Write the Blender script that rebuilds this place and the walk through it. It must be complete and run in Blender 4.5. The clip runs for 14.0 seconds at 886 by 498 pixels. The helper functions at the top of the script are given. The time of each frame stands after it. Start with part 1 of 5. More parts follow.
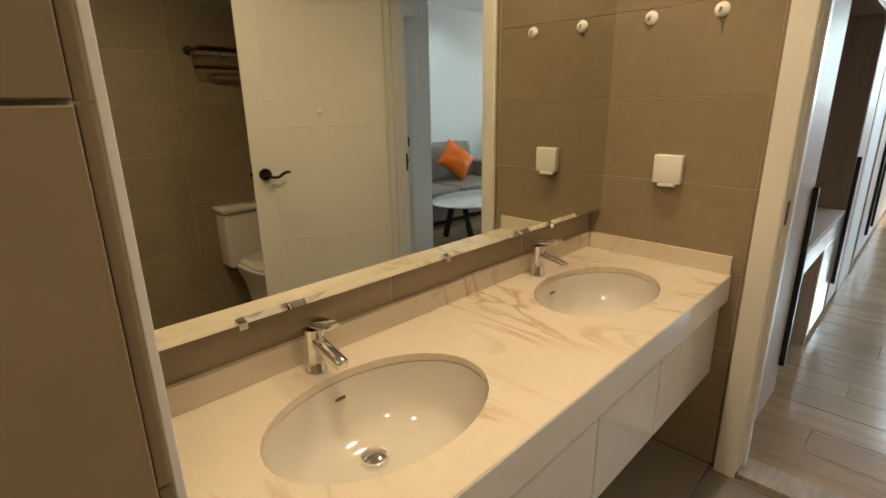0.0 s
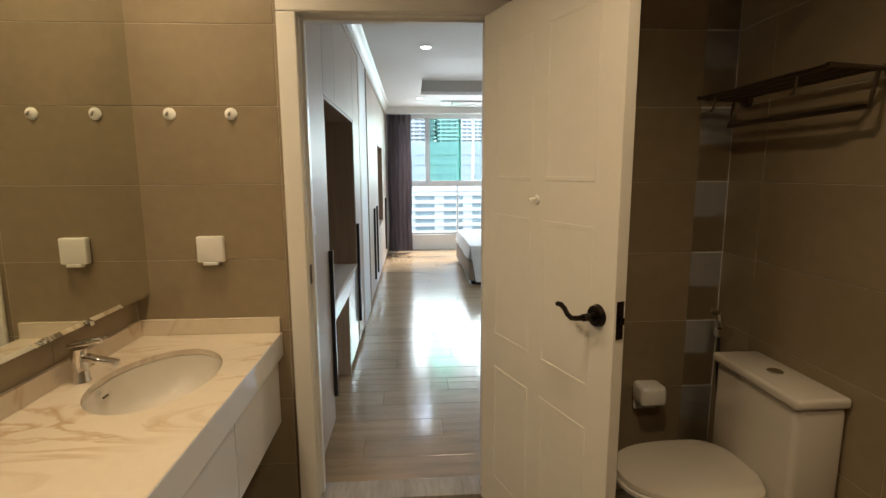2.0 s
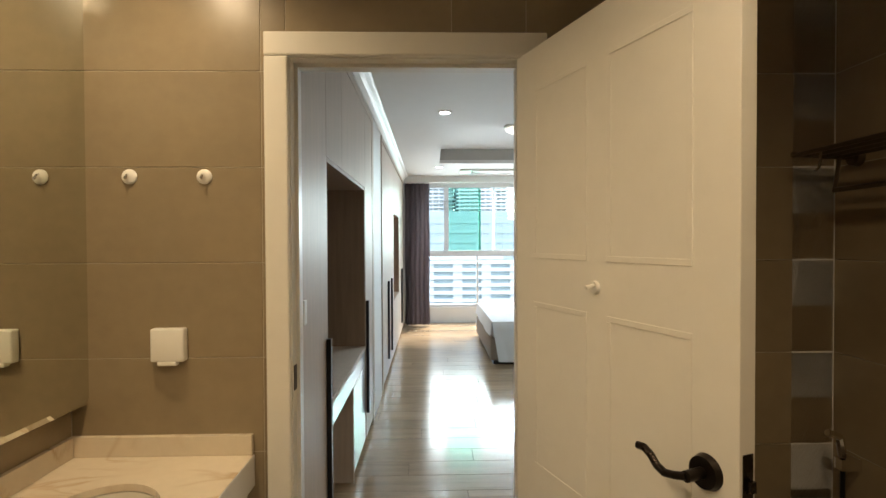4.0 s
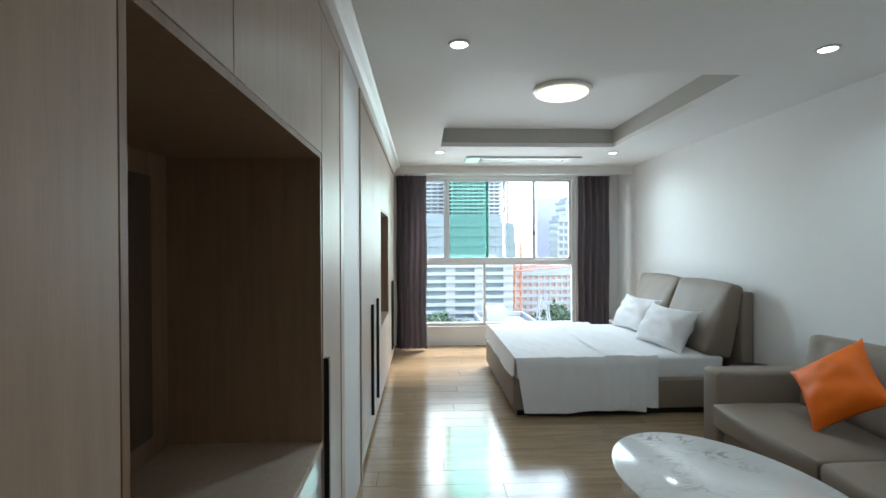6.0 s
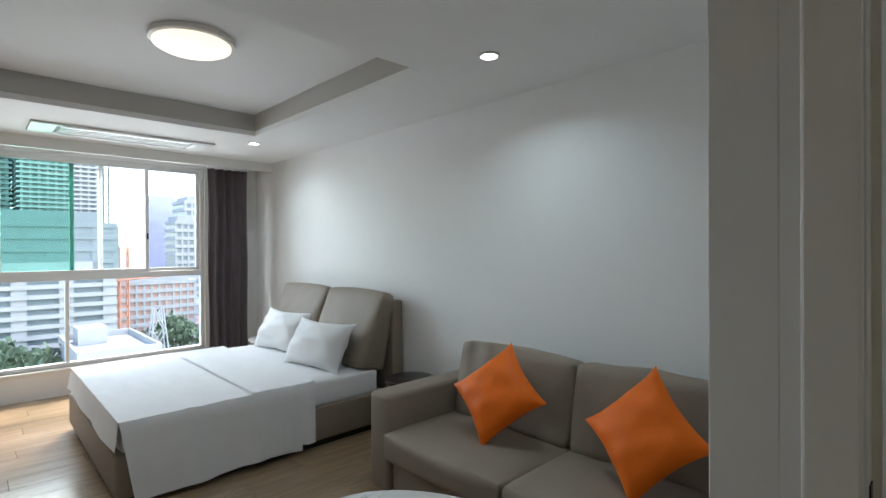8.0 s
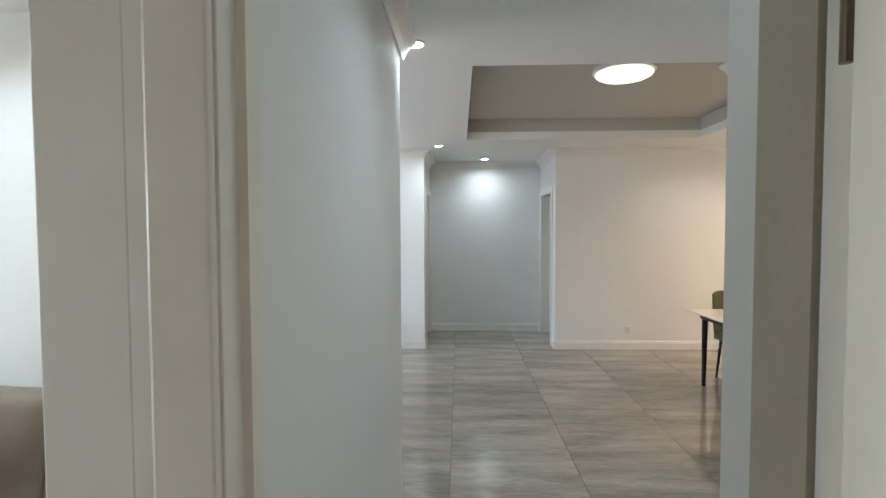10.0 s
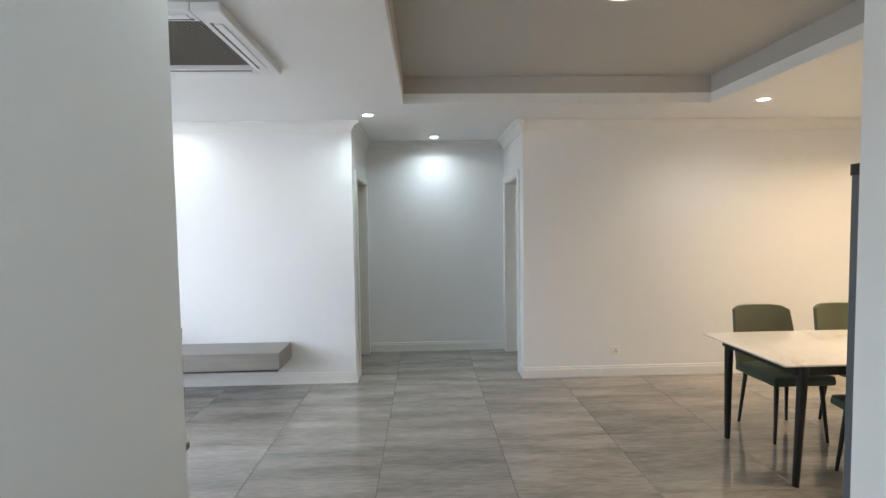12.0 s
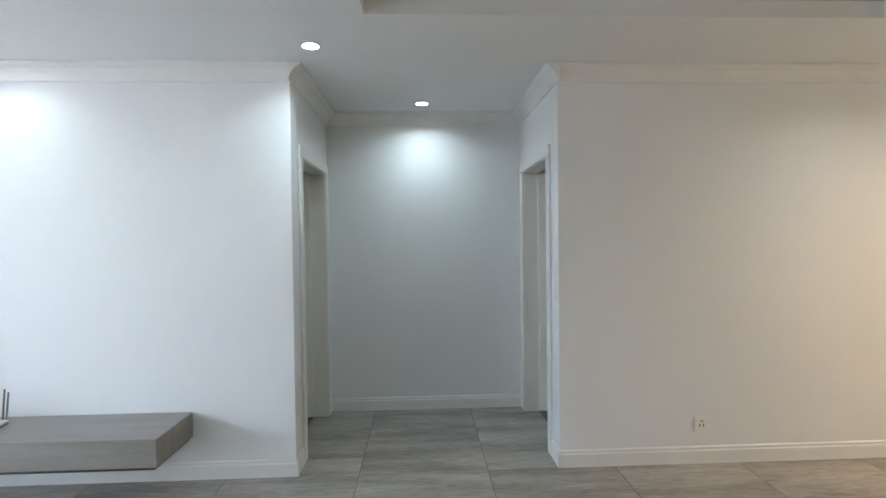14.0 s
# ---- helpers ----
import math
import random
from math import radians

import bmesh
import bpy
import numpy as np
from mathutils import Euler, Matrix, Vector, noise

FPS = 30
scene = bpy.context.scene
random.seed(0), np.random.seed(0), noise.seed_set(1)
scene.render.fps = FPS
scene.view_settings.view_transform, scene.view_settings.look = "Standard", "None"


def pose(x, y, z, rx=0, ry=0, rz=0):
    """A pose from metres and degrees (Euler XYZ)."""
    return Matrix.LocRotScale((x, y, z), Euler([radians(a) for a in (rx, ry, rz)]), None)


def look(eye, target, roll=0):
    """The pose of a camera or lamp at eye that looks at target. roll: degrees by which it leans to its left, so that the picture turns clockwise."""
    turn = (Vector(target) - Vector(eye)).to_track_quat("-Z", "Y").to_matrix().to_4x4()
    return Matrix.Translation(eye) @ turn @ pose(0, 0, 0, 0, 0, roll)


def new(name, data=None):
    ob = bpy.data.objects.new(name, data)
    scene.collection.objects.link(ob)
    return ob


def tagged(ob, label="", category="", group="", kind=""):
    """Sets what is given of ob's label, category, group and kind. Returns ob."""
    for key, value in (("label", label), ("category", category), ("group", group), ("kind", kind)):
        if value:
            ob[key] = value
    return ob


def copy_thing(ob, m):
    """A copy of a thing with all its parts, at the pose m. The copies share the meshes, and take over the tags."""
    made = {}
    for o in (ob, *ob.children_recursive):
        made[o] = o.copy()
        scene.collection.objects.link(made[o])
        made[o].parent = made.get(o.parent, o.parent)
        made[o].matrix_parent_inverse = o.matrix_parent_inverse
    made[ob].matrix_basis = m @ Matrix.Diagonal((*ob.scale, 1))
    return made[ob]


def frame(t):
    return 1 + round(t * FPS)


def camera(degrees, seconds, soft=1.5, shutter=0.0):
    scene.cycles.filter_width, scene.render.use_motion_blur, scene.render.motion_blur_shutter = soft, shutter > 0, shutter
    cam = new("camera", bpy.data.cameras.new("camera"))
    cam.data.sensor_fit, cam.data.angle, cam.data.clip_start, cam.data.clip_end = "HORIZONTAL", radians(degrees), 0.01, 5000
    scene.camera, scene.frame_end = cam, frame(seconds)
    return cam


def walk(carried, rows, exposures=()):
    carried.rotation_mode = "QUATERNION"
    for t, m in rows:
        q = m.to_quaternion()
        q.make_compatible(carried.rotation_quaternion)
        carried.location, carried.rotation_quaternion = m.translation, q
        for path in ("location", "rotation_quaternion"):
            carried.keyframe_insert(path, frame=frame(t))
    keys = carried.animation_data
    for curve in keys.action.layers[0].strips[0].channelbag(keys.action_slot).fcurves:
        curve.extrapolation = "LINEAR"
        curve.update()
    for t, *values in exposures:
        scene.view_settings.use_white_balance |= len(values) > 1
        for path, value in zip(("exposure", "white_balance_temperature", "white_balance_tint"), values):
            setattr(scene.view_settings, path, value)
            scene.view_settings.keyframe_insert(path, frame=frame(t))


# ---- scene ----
cam = camera(83.5, 14.0)
PATH = [
    (0, (0.102, -1.929, 1.397), (-1.252, -0.571, 0.827), -0.9),
    (0.5, (0.128, -1.944, 1.426), (-0.908, -0.308, 0.925), -0.6),
    (1, (0.154, -1.993, 1.439), (-0.416, -0.127, 1.001), -0.3),
    (1.5, (0.168, -2.023, 1.439), (0.015, -0.065, 1.063), -0.3),
    (2, (0.206, -2.056, 1.443), (0.326, -0.082, 1.139), -0.3),
    (2.5, (0.23, -2.062, 1.46), (0.365, -0.073, 1.294), -0.2),
    (3, (0.227, -2.04, 1.47), (0.296, -0.042, 1.435), -0.2),
    (5.3, (0.176, -0.561, 1.461), (0.204, 1.439, 1.43), -0.3),
    (5.5, (0.16, -0.399, 1.468), (0.171, 1.601, 1.425), -0.3),
    (6, (0.148, -0.018, 1.491), (0.228, 1.981, 1.473), -0.2),
    (6.5, (0.189, 0.352, 1.48), (0.333, 2.347, 1.504), 0.0),
    (7, (0.253, 0.622, 1.489), (0.62, 2.588, 1.509), 0.1),
    (7.5, (0.295, 0.784, 1.499), (1.232, 2.551, 1.509), 0.1),
    (8, (0.321, 0.854, 1.519), (1.701, 2.301, 1.511), -0.3),
    (8.5, (0.37, 0.837, 1.544), (2.053, 1.918, 1.506), -0.6),
    (9, (0.412, 0.813, 1.554), (2.301, 1.467, 1.485), -0.5),
    (9.2, (0.449, 0.797, 1.564), (2.392, 1.263, 1.473), -0.2),
    (11.3, (1.640, 0.436, 1.543), (3.637, 0.361, 1.482), -0.7),
    (11.5, (1.786, 0.43, 1.543), (3.784, 0.362, 1.477), -0.7),
    (12, (2.273, 0.413, 1.576), (4.269, 0.34, 1.472), -0.8),
    (12.5, (2.739, 0.41, 1.512), (4.734, 0.285, 1.443), -0.6),
    (13, (3.172, 0.384, 1.506), (5.17, 0.319, 1.457), -0.7),
    (13.5, (3.603, 0.377, 1.514), (5.6, 0.272, 1.468), -0.5),
    (14, (4.042, 0.312, 1.477), (6.04, 0.223, 1.44), -0.7),
]
walk(cam, [(t, look(eye, target, roll)) for t, eye, target, roll in PATH], [(0, 3.65, 6400, 10), (0.5, 3.6, 6300, 10), (1.0, 3.1, 6200, 10), (1.5, 3.3, 6400, 10), (2.2, 3.45, 6500, 10), (3.2, 3.65, 6900, 10), (5.3, 3.15, 5900, 6), (6.5, 3.0, 6700, 10), (8.0, 2.88, 6600, 12), (9.2, 3.8, 6800, 12), (11.3, 4.18, 6700, 12), (12.5, 3.98, 6700, 12), (14, 3.9, 6450, 10)])

# ---- world and light ----
world = bpy.data.worlds.new("sky")
scene.world = world
world.use_nodes = True
wn = world.node_tree.nodes
sky = wn.new("ShaderNodeTexSky")
sky.sky_type = "NISHITA"
sky.sun_disc = False
sky.sun_elevation, sky.sun_rotation = radians(50), radians(150)
sky.air_density, sky.dust_density = 1.0, 1.0
wn["Background"].inputs["Strength"].default_value = 0.15
world.node_tree.links.new(sky.outputs[0], wn["Background"].inputs["Color"])
sun = new("sun", bpy.data.lights.new("sun", "SUN"))
sun.data.energy, sun.data.angle, sun.data.color = 1.2, radians(15), (1, 0.96, 0.9)
sun.matrix_world = pose(0, 0, 60, 40, 0, 150)

WARM, COOL, NEUTRAL = (1.0, 0.74, 0.44), (0.68, 0.89, 1.0), (1.0, 0.93, 0.84)
BATH_W, BED_W, LIV_W = 0.57, 0.62, 0.33
DOME_W = 0.015


def window_light(name, x, y, z, w, h, watts, colour, tilt):
    """The sky's light in a window's opening, shining into the room towards -y and down."""
    ob = new(name, bpy.data.lights.new(name, "AREA"))
    ob.data.shape, ob.data.size, ob.data.size_y, ob.data.energy, ob.data.color = "RECTANGLE", w, h, watts, colour
    ob.data.spread = radians(150)
    ob.matrix_world = pose(x, y, z, tilt - 90, 0, 0)
    return ob


window_light("bedroom_window_light", 1.23, 7.74, 1.82, 2.2, 1.3, 8.0, (0.88, 0.96, 1.0), 32)
window_light("living_window_light", 4.7, 5.12, 1.6, 2.2, 1.6, 1.4, (0.9, 0.96, 1.0), 15)


def lamp(name, x, y, z, r, watts, colour, spread=145):
    """A round lamp that shines down from a fitting."""
    ob = new(name, bpy.data.lights.new(name, "AREA"))
    ob.data.shape, ob.data.size, ob.data.energy, ob.data.color = "DISK", 2 * r, watts, colour
    ob.data.spread = radians(spread)
    ob.location = (x, y, z)
    return ob


# ---- materials ----
def mat(name, colour, rough=0.5, metal=0.0, vary=0.08, scale=6.0, bump=0.0, bscale=80.0, stretch=(1, 1, 1), per_object=0.0, spec=0.5, coat=0.0):
    m = bpy.data.materials.new(name)
    m.use_nodes = True
    n, l = m.node_tree.nodes, m.node_tree.links
    b = n["Principled BSDF"]
    b.inputs["Roughness"].default_value, b.inputs["Metallic"].default_value = rough, metal
    b.inputs["Specular IOR Level"].default_value = spec
    b.inputs["Coat Weight"].default_value = coat
    b.inputs["Coat Roughness"].default_value = 0.28 if "veneer" in name else 0.06
    tc, mp = n.new("ShaderNodeTexCoord"), n.new("ShaderNodeMapping")
    mp.inputs["Scale"].default_value = stretch
    l.new(tc.outputs["Object"], mp.inputs["Vector"])
    info = n.new("ShaderNodeObjectInfo")
    off = n.new("ShaderNodeVectorMath")
    off.operation = "MULTIPLY"
    off.inputs[1].default_value = (37, 53, 71) if per_object else (0, 0, 0)
    l.new(info.outputs["Random"], off.inputs[0])
    l.new(off.outputs[0], mp.inputs["Location"])
    big, fine = n.new("ShaderNodeTexNoise"), n.new("ShaderNodeTexNoise")
    big.inputs["Scale"].default_value, big.inputs["Detail"].default_value = scale, 6
    fine.inputs["Scale"].default_value, fine.inputs["Detail"].default_value = scale * 9, 4
    l.new(mp.outputs[0], big.inputs["Vector"])
    l.new(mp.outputs[0], fine.inputs["Vector"])
    mix = n.new("ShaderNodeMix")
    mix.inputs[0].default_value = 0.35
    l.new(big.outputs["Fac"], mix.inputs[2])
    l.new(fine.outputs["Fac"], mix.inputs[3])
    ramp = n.new("ShaderNodeValToRGB")
    ramp.color_ramp.elements[0].position, ramp.color_ramp.elements[1].position = 0.3, 0.7
    ramp.color_ramp.elements[0].color = (*[max(0, c * (1 - vary)) for c in colour], 1)
    ramp.color_ramp.elements[1].color = (*[min(1, c * (1 + vary)) for c in colour], 1)
    l.new(mix.outputs[0], ramp.inputs["Fac"])
    out = ramp.outputs["Color"]
    if per_object:
        hsv, mr = n.new("ShaderNodeHueSaturation"), n.new("ShaderNodeMapRange")
        mr.inputs[3].default_value, mr.inputs[4].default_value = 1 - per_object, 1 + per_object
        l.new(info.outputs["Random"], mr.inputs[0])
        l.new(mr.outputs[0], hsv.inputs["Value"])
        l.new(out, hsv.inputs["Color"])
        out = hsv.outputs["Color"]
    l.new(out, b.inputs["Base Color"])
    rr = n.new("ShaderNodeMapRange")
    rr.inputs[3].default_value, rr.inputs[4].default_value = max(0.02, rough * 0.85), min(1, rough * 1.15)
    l.new(big.outputs["Fac"], rr.inputs[0])
    l.new(rr.outputs[0], b.inputs["Roughness"])
    if bump:
        bn, bp = n.new("ShaderNodeTexNoise"), n.new("ShaderNodeBump")
        bn.inputs["Scale"].default_value, bn.inputs["Detail"].default_value = bscale, 5
        l.new(mp.outputs[0], bn.inputs["Vector"])
        l.new(bn.outputs["Fac"], bp.inputs["Height"])
        bp.inputs["Strength"].default_value, bp.inputs["Distance"].default_value = bump, 0.004
        l.new(bp.outputs[0], b.inputs["Normal"])
    return m


def marble(name, base, vein, scale, rough, amount=0.5):
    m = mat(name, base, rough, vary=0.05, scale=4)
    n, l = m.node_tree.nodes, m.node_tree.links
    b = n["Principled BSDF"]
    tc = n.new("ShaderNodeTexCoord")
    warp = n.new("ShaderNodeTexNoise")
    warp.inputs["Scale"].default_value, warp.inputs["Detail"].default_value = scale, 4
    warp.inputs["Distortion"].default_value = 1.6
    mp = n.new("ShaderNodeMapping")
    mp.inputs["Rotation"].default_value = (0.2, 0.1, 0.7)
    mp.inputs["Scale"].default_value = (1.0, 2.6, 1.0)
    l.new(tc.outputs["Object"], mp.inputs["Vector"])
    l.new(mp.outputs[0], warp.inputs["Vector"])
    r = n.new("ShaderNodeValToRGB")
    e = r.color_ramp.elements
    e[0].position, e[1].position = 0.455, 0.545
    e[0].color, e[1].color = (0, 0, 0, 1), (0, 0, 0, 1)
    mid = e.new(0.5)
    mid.color = (1, 1, 1, 1)
    l.new(warp.outputs["Fac"], r.inputs["Fac"])
    mask = n.new("ShaderNodeTexNoise")
    mask.inputs["Scale"].default_value = scale * 1.3
    l.new(tc.outputs["Object"], mask.inputs["Vector"])
    mr = n.new("ShaderNodeMapRange")
    mr.inputs[1].default_value, mr.inputs[2].default_value, mr.inputs[4].default_value = 0.45, 0.65, amount
    l.new(mask.outputs["Fac"], mr.inputs[0])
    mul = n.new("ShaderNodeMath")
    mul.operation = "MULTIPLY"
    l.new(r.outputs["Color"], mul.inputs[0])
    l.new(mr.outputs[0], mul.inputs[1])
    mx = n.new("ShaderNodeMix")
    mx.data_type = "RGBA"
    mx.inputs[7].default_value = (*vein, 1)
    old = b.inputs["Base Color"].links[0].from_socket
    l.new(mul.outputs[0], mx.inputs[0])
    l.new(old, mx.inputs[6])
    l.new(mx.outputs[2], b.inputs["Base Color"])
    return m


def glow(name, colour, strength):
    m = bpy.data.materials.new(name)
    m.use_nodes = True
    b = m.node_tree.nodes["Principled BSDF"]
    b.inputs["Base Color"].default_value = (0.9, 0.9, 0.9, 1)
    b.inputs["Emission Color"].default_value = (*colour, 1)
    b.inputs["Emission Strength"].default_value = strength
    return m


def glass(name, colour):
    m = bpy.data.materials.new(name)
    m.use_nodes = True
    n, l = m.node_tree.nodes, m.node_tree.links
    tr, gl, mx, fr = n.new("ShaderNodeBsdfTransparent"), n.new("ShaderNodeBsdfGlossy"), n.new("ShaderNodeMixShader"), n.new("ShaderNodeFresnel")
    tr.inputs[0].default_value = (*colour, 1)
    gl.inputs["Roughness"].default_value = 0.02
    fr.inputs[0].default_value = 1.3
    l.new(fr.outputs[0], mx.inputs[0])
    l.new(tr.outputs[0], mx.inputs[1])
    l.new(gl.outputs[0], mx.inputs[2])
    l.new(mx.outputs[0], n["Material Output"].inputs["Surface"])
    return m


PAINT = mat("white_wall_paint", (0.78, 0.78, 0.77), 0.6, vary=0.02, scale=1.5, bump=0.08, bscale=160)
CEIL = mat("ceiling_paint", (0.82, 0.82, 0.81), 0.7, vary=0.02, scale=1.2, bump=0.05, bscale=120)
TRIM = mat("white_trim_paint", (0.76, 0.75, 0.72), 0.35, vary=0.03, scale=5, bump=0.03)
CREAM = mat("cream_door_paint", (0.78, 0.75, 0.68), 0.38, vary=0.03, scale=3, bump=0.04, bscale=60)
GROUT = mat("grout", (0.50, 0.45, 0.36), 0.9, vary=0.1)
BTILE = mat("brown_wall_tile", (0.27, 0.212, 0.135), 0.32, vary=0.14, scale=2.2, bump=0.05, bscale=30, stretch=(1, 1, 3.5), per_object=0.025)
BFLOOR = mat("brown_floor_tile", (0.20, 0.17, 0.14), 0.4, vary=0.12, scale=3, per_object=0.05)
LTILE = mat("grey_streaked_tile", (0.30, 0.272, 0.24), 0.06, vary=0.45, scale=2.0, bump=0.02, bscale=20, stretch=(3.2, 0.55, 1), per_object=0.07, spec=0.55)
GREIGE = mat("greige_recess_lining", (0.50, 0.485, 0.455), 0.7, vary=0.03, scale=1.5, bump=0.05, bscale=120)
LGROUT = mat("dark_floor_joint", (0.10, 0.085, 0.07), 0.85)
PLANK = mat("oak_laminate", (0.33, 0.23, 0.138), 0.16, vary=0.25, scale=3.0, bump=0.03, bscale=40, stretch=(0.7, 7, 1), per_object=0.13, spec=0.8)
VENEER = mat("greige_wood_veneer", (0.50, 0.405, 0.325), 0.5, vary=0.12, scale=4.0, bump=0.05, bscale=60, stretch=(9, 9, 0.5), per_object=0.04, coat=0.06)
VENEER_IN = mat("brown_wood_lining", (0.31, 0.21, 0.14), 0.45, vary=0.2, scale=4.0, bump=0.05, bscale=60, stretch=(9, 9, 0.5))
SHELFWOOD = mat("grey_oak_board", (0.24, 0.215, 0.19), 0.3, vary=0.2, scale=3.0, stretch=(6, 0.5, 6), bump=0.04)
BLACK = mat("black_metal", (0.012, 0.012, 0.013), 0.35, 0.3)
BRONZE = mat("dark_bronze", (0.025, 0.018, 0.014), 0.28, 0.8)
CHROME = mat("chrome", (0.85, 0.85, 0.86), 0.06, 1.0, vary=0.01)
DARKSTEEL = mat("tarnished_steel", (0.16, 0.13, 0.10), 0.3, 1.0, vary=0.1)
MIRROR = mat("mirror_silver", (0.78, 0.80, 0.74), 0.01, 1.0, vary=0.0)
COUNTER = marble("cream_marble", (0.68, 0.60, 0.48), (0.44, 0.29, 0.15), 1.7, 0.2, 0.8)
TOPMARBLE = marble("white_marble", (0.82, 0.82, 0.81), (0.30, 0.30, 0.32), 3.2, 0.12, 0.8)
GLOSSWHITE = mat("white_lacquer", (0.80, 0.80, 0.80), 0.1, vary=0.01, coat=0.3)
PORCELAIN = mat("porcelain", (0.63, 0.59, 0.52), 0.07, vary=0.01, coat=0.4)
PLASTIC = mat("white_plastic", (0.78, 0.76, 0.71), 0.35, vary=0.02)
LEATHER = mat("taupe_leather", (0.25, 0.203, 0.16), 0.58, vary=0.08, scale=5, bump=0.25, bscale=220, spec=0.35)
LINEN = mat("white_cotton", (0.80, 0.80, 0.81), 0.85, vary=0.03, scale=8, bump=0.35, bscale=14)
ORANGE = mat("orange_leather", (0.80, 0.15, 0.006), 0.55, vary=0.08, scale=7, bump=0.2, bscale=25, spec=0.25)
CURTAIN = mat("mauve_grey_fabric", (0.19, 0.16, 0.17), 0.8, vary=0.10, scale=6, bump=0.3, bscale=300)
DARKWOOD = mat("dark_stained_wood", (0.03, 0.022, 0.018), 0.3, vary=0.2, stretch=(1, 6, 1))
GREENSEAT = mat("dark_green_leather", (0.035, 0.065, 0.052), 0.4, vary=0.1, bump=0.15, bscale=200)
OLIVE = mat("olive_green_leather", (0.095, 0.105, 0.065), 0.42, vary=0.1, bump=0.15, bscale=200)
TABLETOP = marble("cream_sintered_stone", (0.80, 0.78, 0.74), (0.5, 0.46, 0.42), 2.5, 0.06, 0.5)
SCREEN = mat("black_screen", (0.006, 0.006, 0.007), 0.06, vary=0.0)
ALU = mat("white_aluminium", (0.75, 0.76, 0.76), 0.35, 0.0, vary=0.02)
GLASS = glass("clear_glass", (0.97, 0.99, 0.98))
GREENGLASS = glass("green_tinted_glass", (0.66, 0.90, 0.82))
LAMPGLOW = glow("lamp_disc", (1.0, 0.97, 0.92), 2)
DOMEGLOW = glow("dome_diffuser", (1.0, 0.91, 0.72), 0.14)
GRILLE = mat("grey_grille", (0.18, 0.16, 0.14), 0.6)


# ---- building helpers ----
def bx(bm, x0, x1, y0, y1, z0, z1, m=None):
    vs = [bm.verts.new((x, y, z)) for x in (x0, x1) for y in (y0, y1) for z in (z0, z1)]
    if m is not None:
        bmesh.ops.transform(bm, matrix=m, verts=vs)
    for f in ((0, 1, 3, 2), (4, 6, 7, 5), (0, 4, 5, 1), (2, 3, 7, 6), (0, 2, 6, 4), (1, 5, 7, 3)):
        bm.faces.new([vs[i] for i in f])
    return vs


def tube(bm, p0, p1, r0, r1=None, seg=14):
    p0, p1 = Vector(p0), Vector(p1)
    d = p1 - p0
    m = Matrix.Translation((p0 + p1) / 2) @ d.to_track_quat("Z", "Y").to_matrix().to_4x4()
    bmesh.ops.create_cone(bm, cap_ends=True, segments=seg, radius1=r0, radius2=r0 if r1 is None else r1, depth=d.length, matrix=m)


def lathe(bm, profile, seg=32, sx=1.0, sy=1.0, at=(0, 0, 0), caps=True):
    rings = []
    for r, z in profile:
        rings.append([bm.verts.new((at[0] + sx * r * math.cos(2 * math.pi * i / seg), at[1] + sy * r * math.sin(2 * math.pi * i / seg), at[2] + z)) for i in range(seg)])
    for a, b in zip(rings, rings[1:]):
        for i in range(seg):
            j = (i + 1) % seg
            bm.faces.new((a[i], a[j], b[j], b[i]))
    for ring, flip in ((rings[0], True), (rings[-1], False)) if caps else ():
        if max((v.co - ring[0].co).length for v in ring) > 1e-4:
            bm.faces.new(ring[::-1] if flip else ring)


def path_tube(bm, pts, r, seg=8):
    for a, b in zip(pts, pts[1:]):
        tube(bm, a, b, r, r, seg)


def link(name, bm, m, bevel=0.0, segs=2, smooth=False):
    if bevel:
        bmesh.ops.bevel(bm, geom=list(bm.edges), offset=bevel, segments=segs, affect="EDGES", profile=0.5, clamp_overlap=True)
    bmesh.ops.recalc_face_normals(bm, faces=bm.faces)
    me = bpy.data.meshes.new(name)
    bm.to_mesh(me)
    bm.free()
    if smooth:
        me.shade_smooth()
        me.set_sharp_from_angle(angle=radians(40))
    me.materials.append(m)
    return new(name, me)


def part(name, bm, m, parent, label="", bevel=0.0, segs=2, smooth=False):
    ob = link(name, bm, m, bevel, segs, smooth)
    ob.parent = parent
    if label:
        ob["label"] = label
    return ob


def thing(name, loc, label, category, group="", kind="", rz=0):
    ob = new(name)
    ob.empty_display_size = 0.1
    ob.matrix_basis = pose(*loc, 0, 0, rz)
    return tagged(ob, label, category, group, kind)


def parts(name, boxes, m, parent, label="", bevel=0.0):
    for b in boxes:
        part(name, block([b]), m, parent, label, bevel)


def block(boxes, m=None):
    bm = bmesh.new()
    for b in boxes:
        bx(bm, *b, m=m)
    return bm


def setting(name, boxes, m, label, bevel=0.0):
    return tagged(link(name, block(boxes), m, bevel), label, name.split("_")[0], kind="structure")


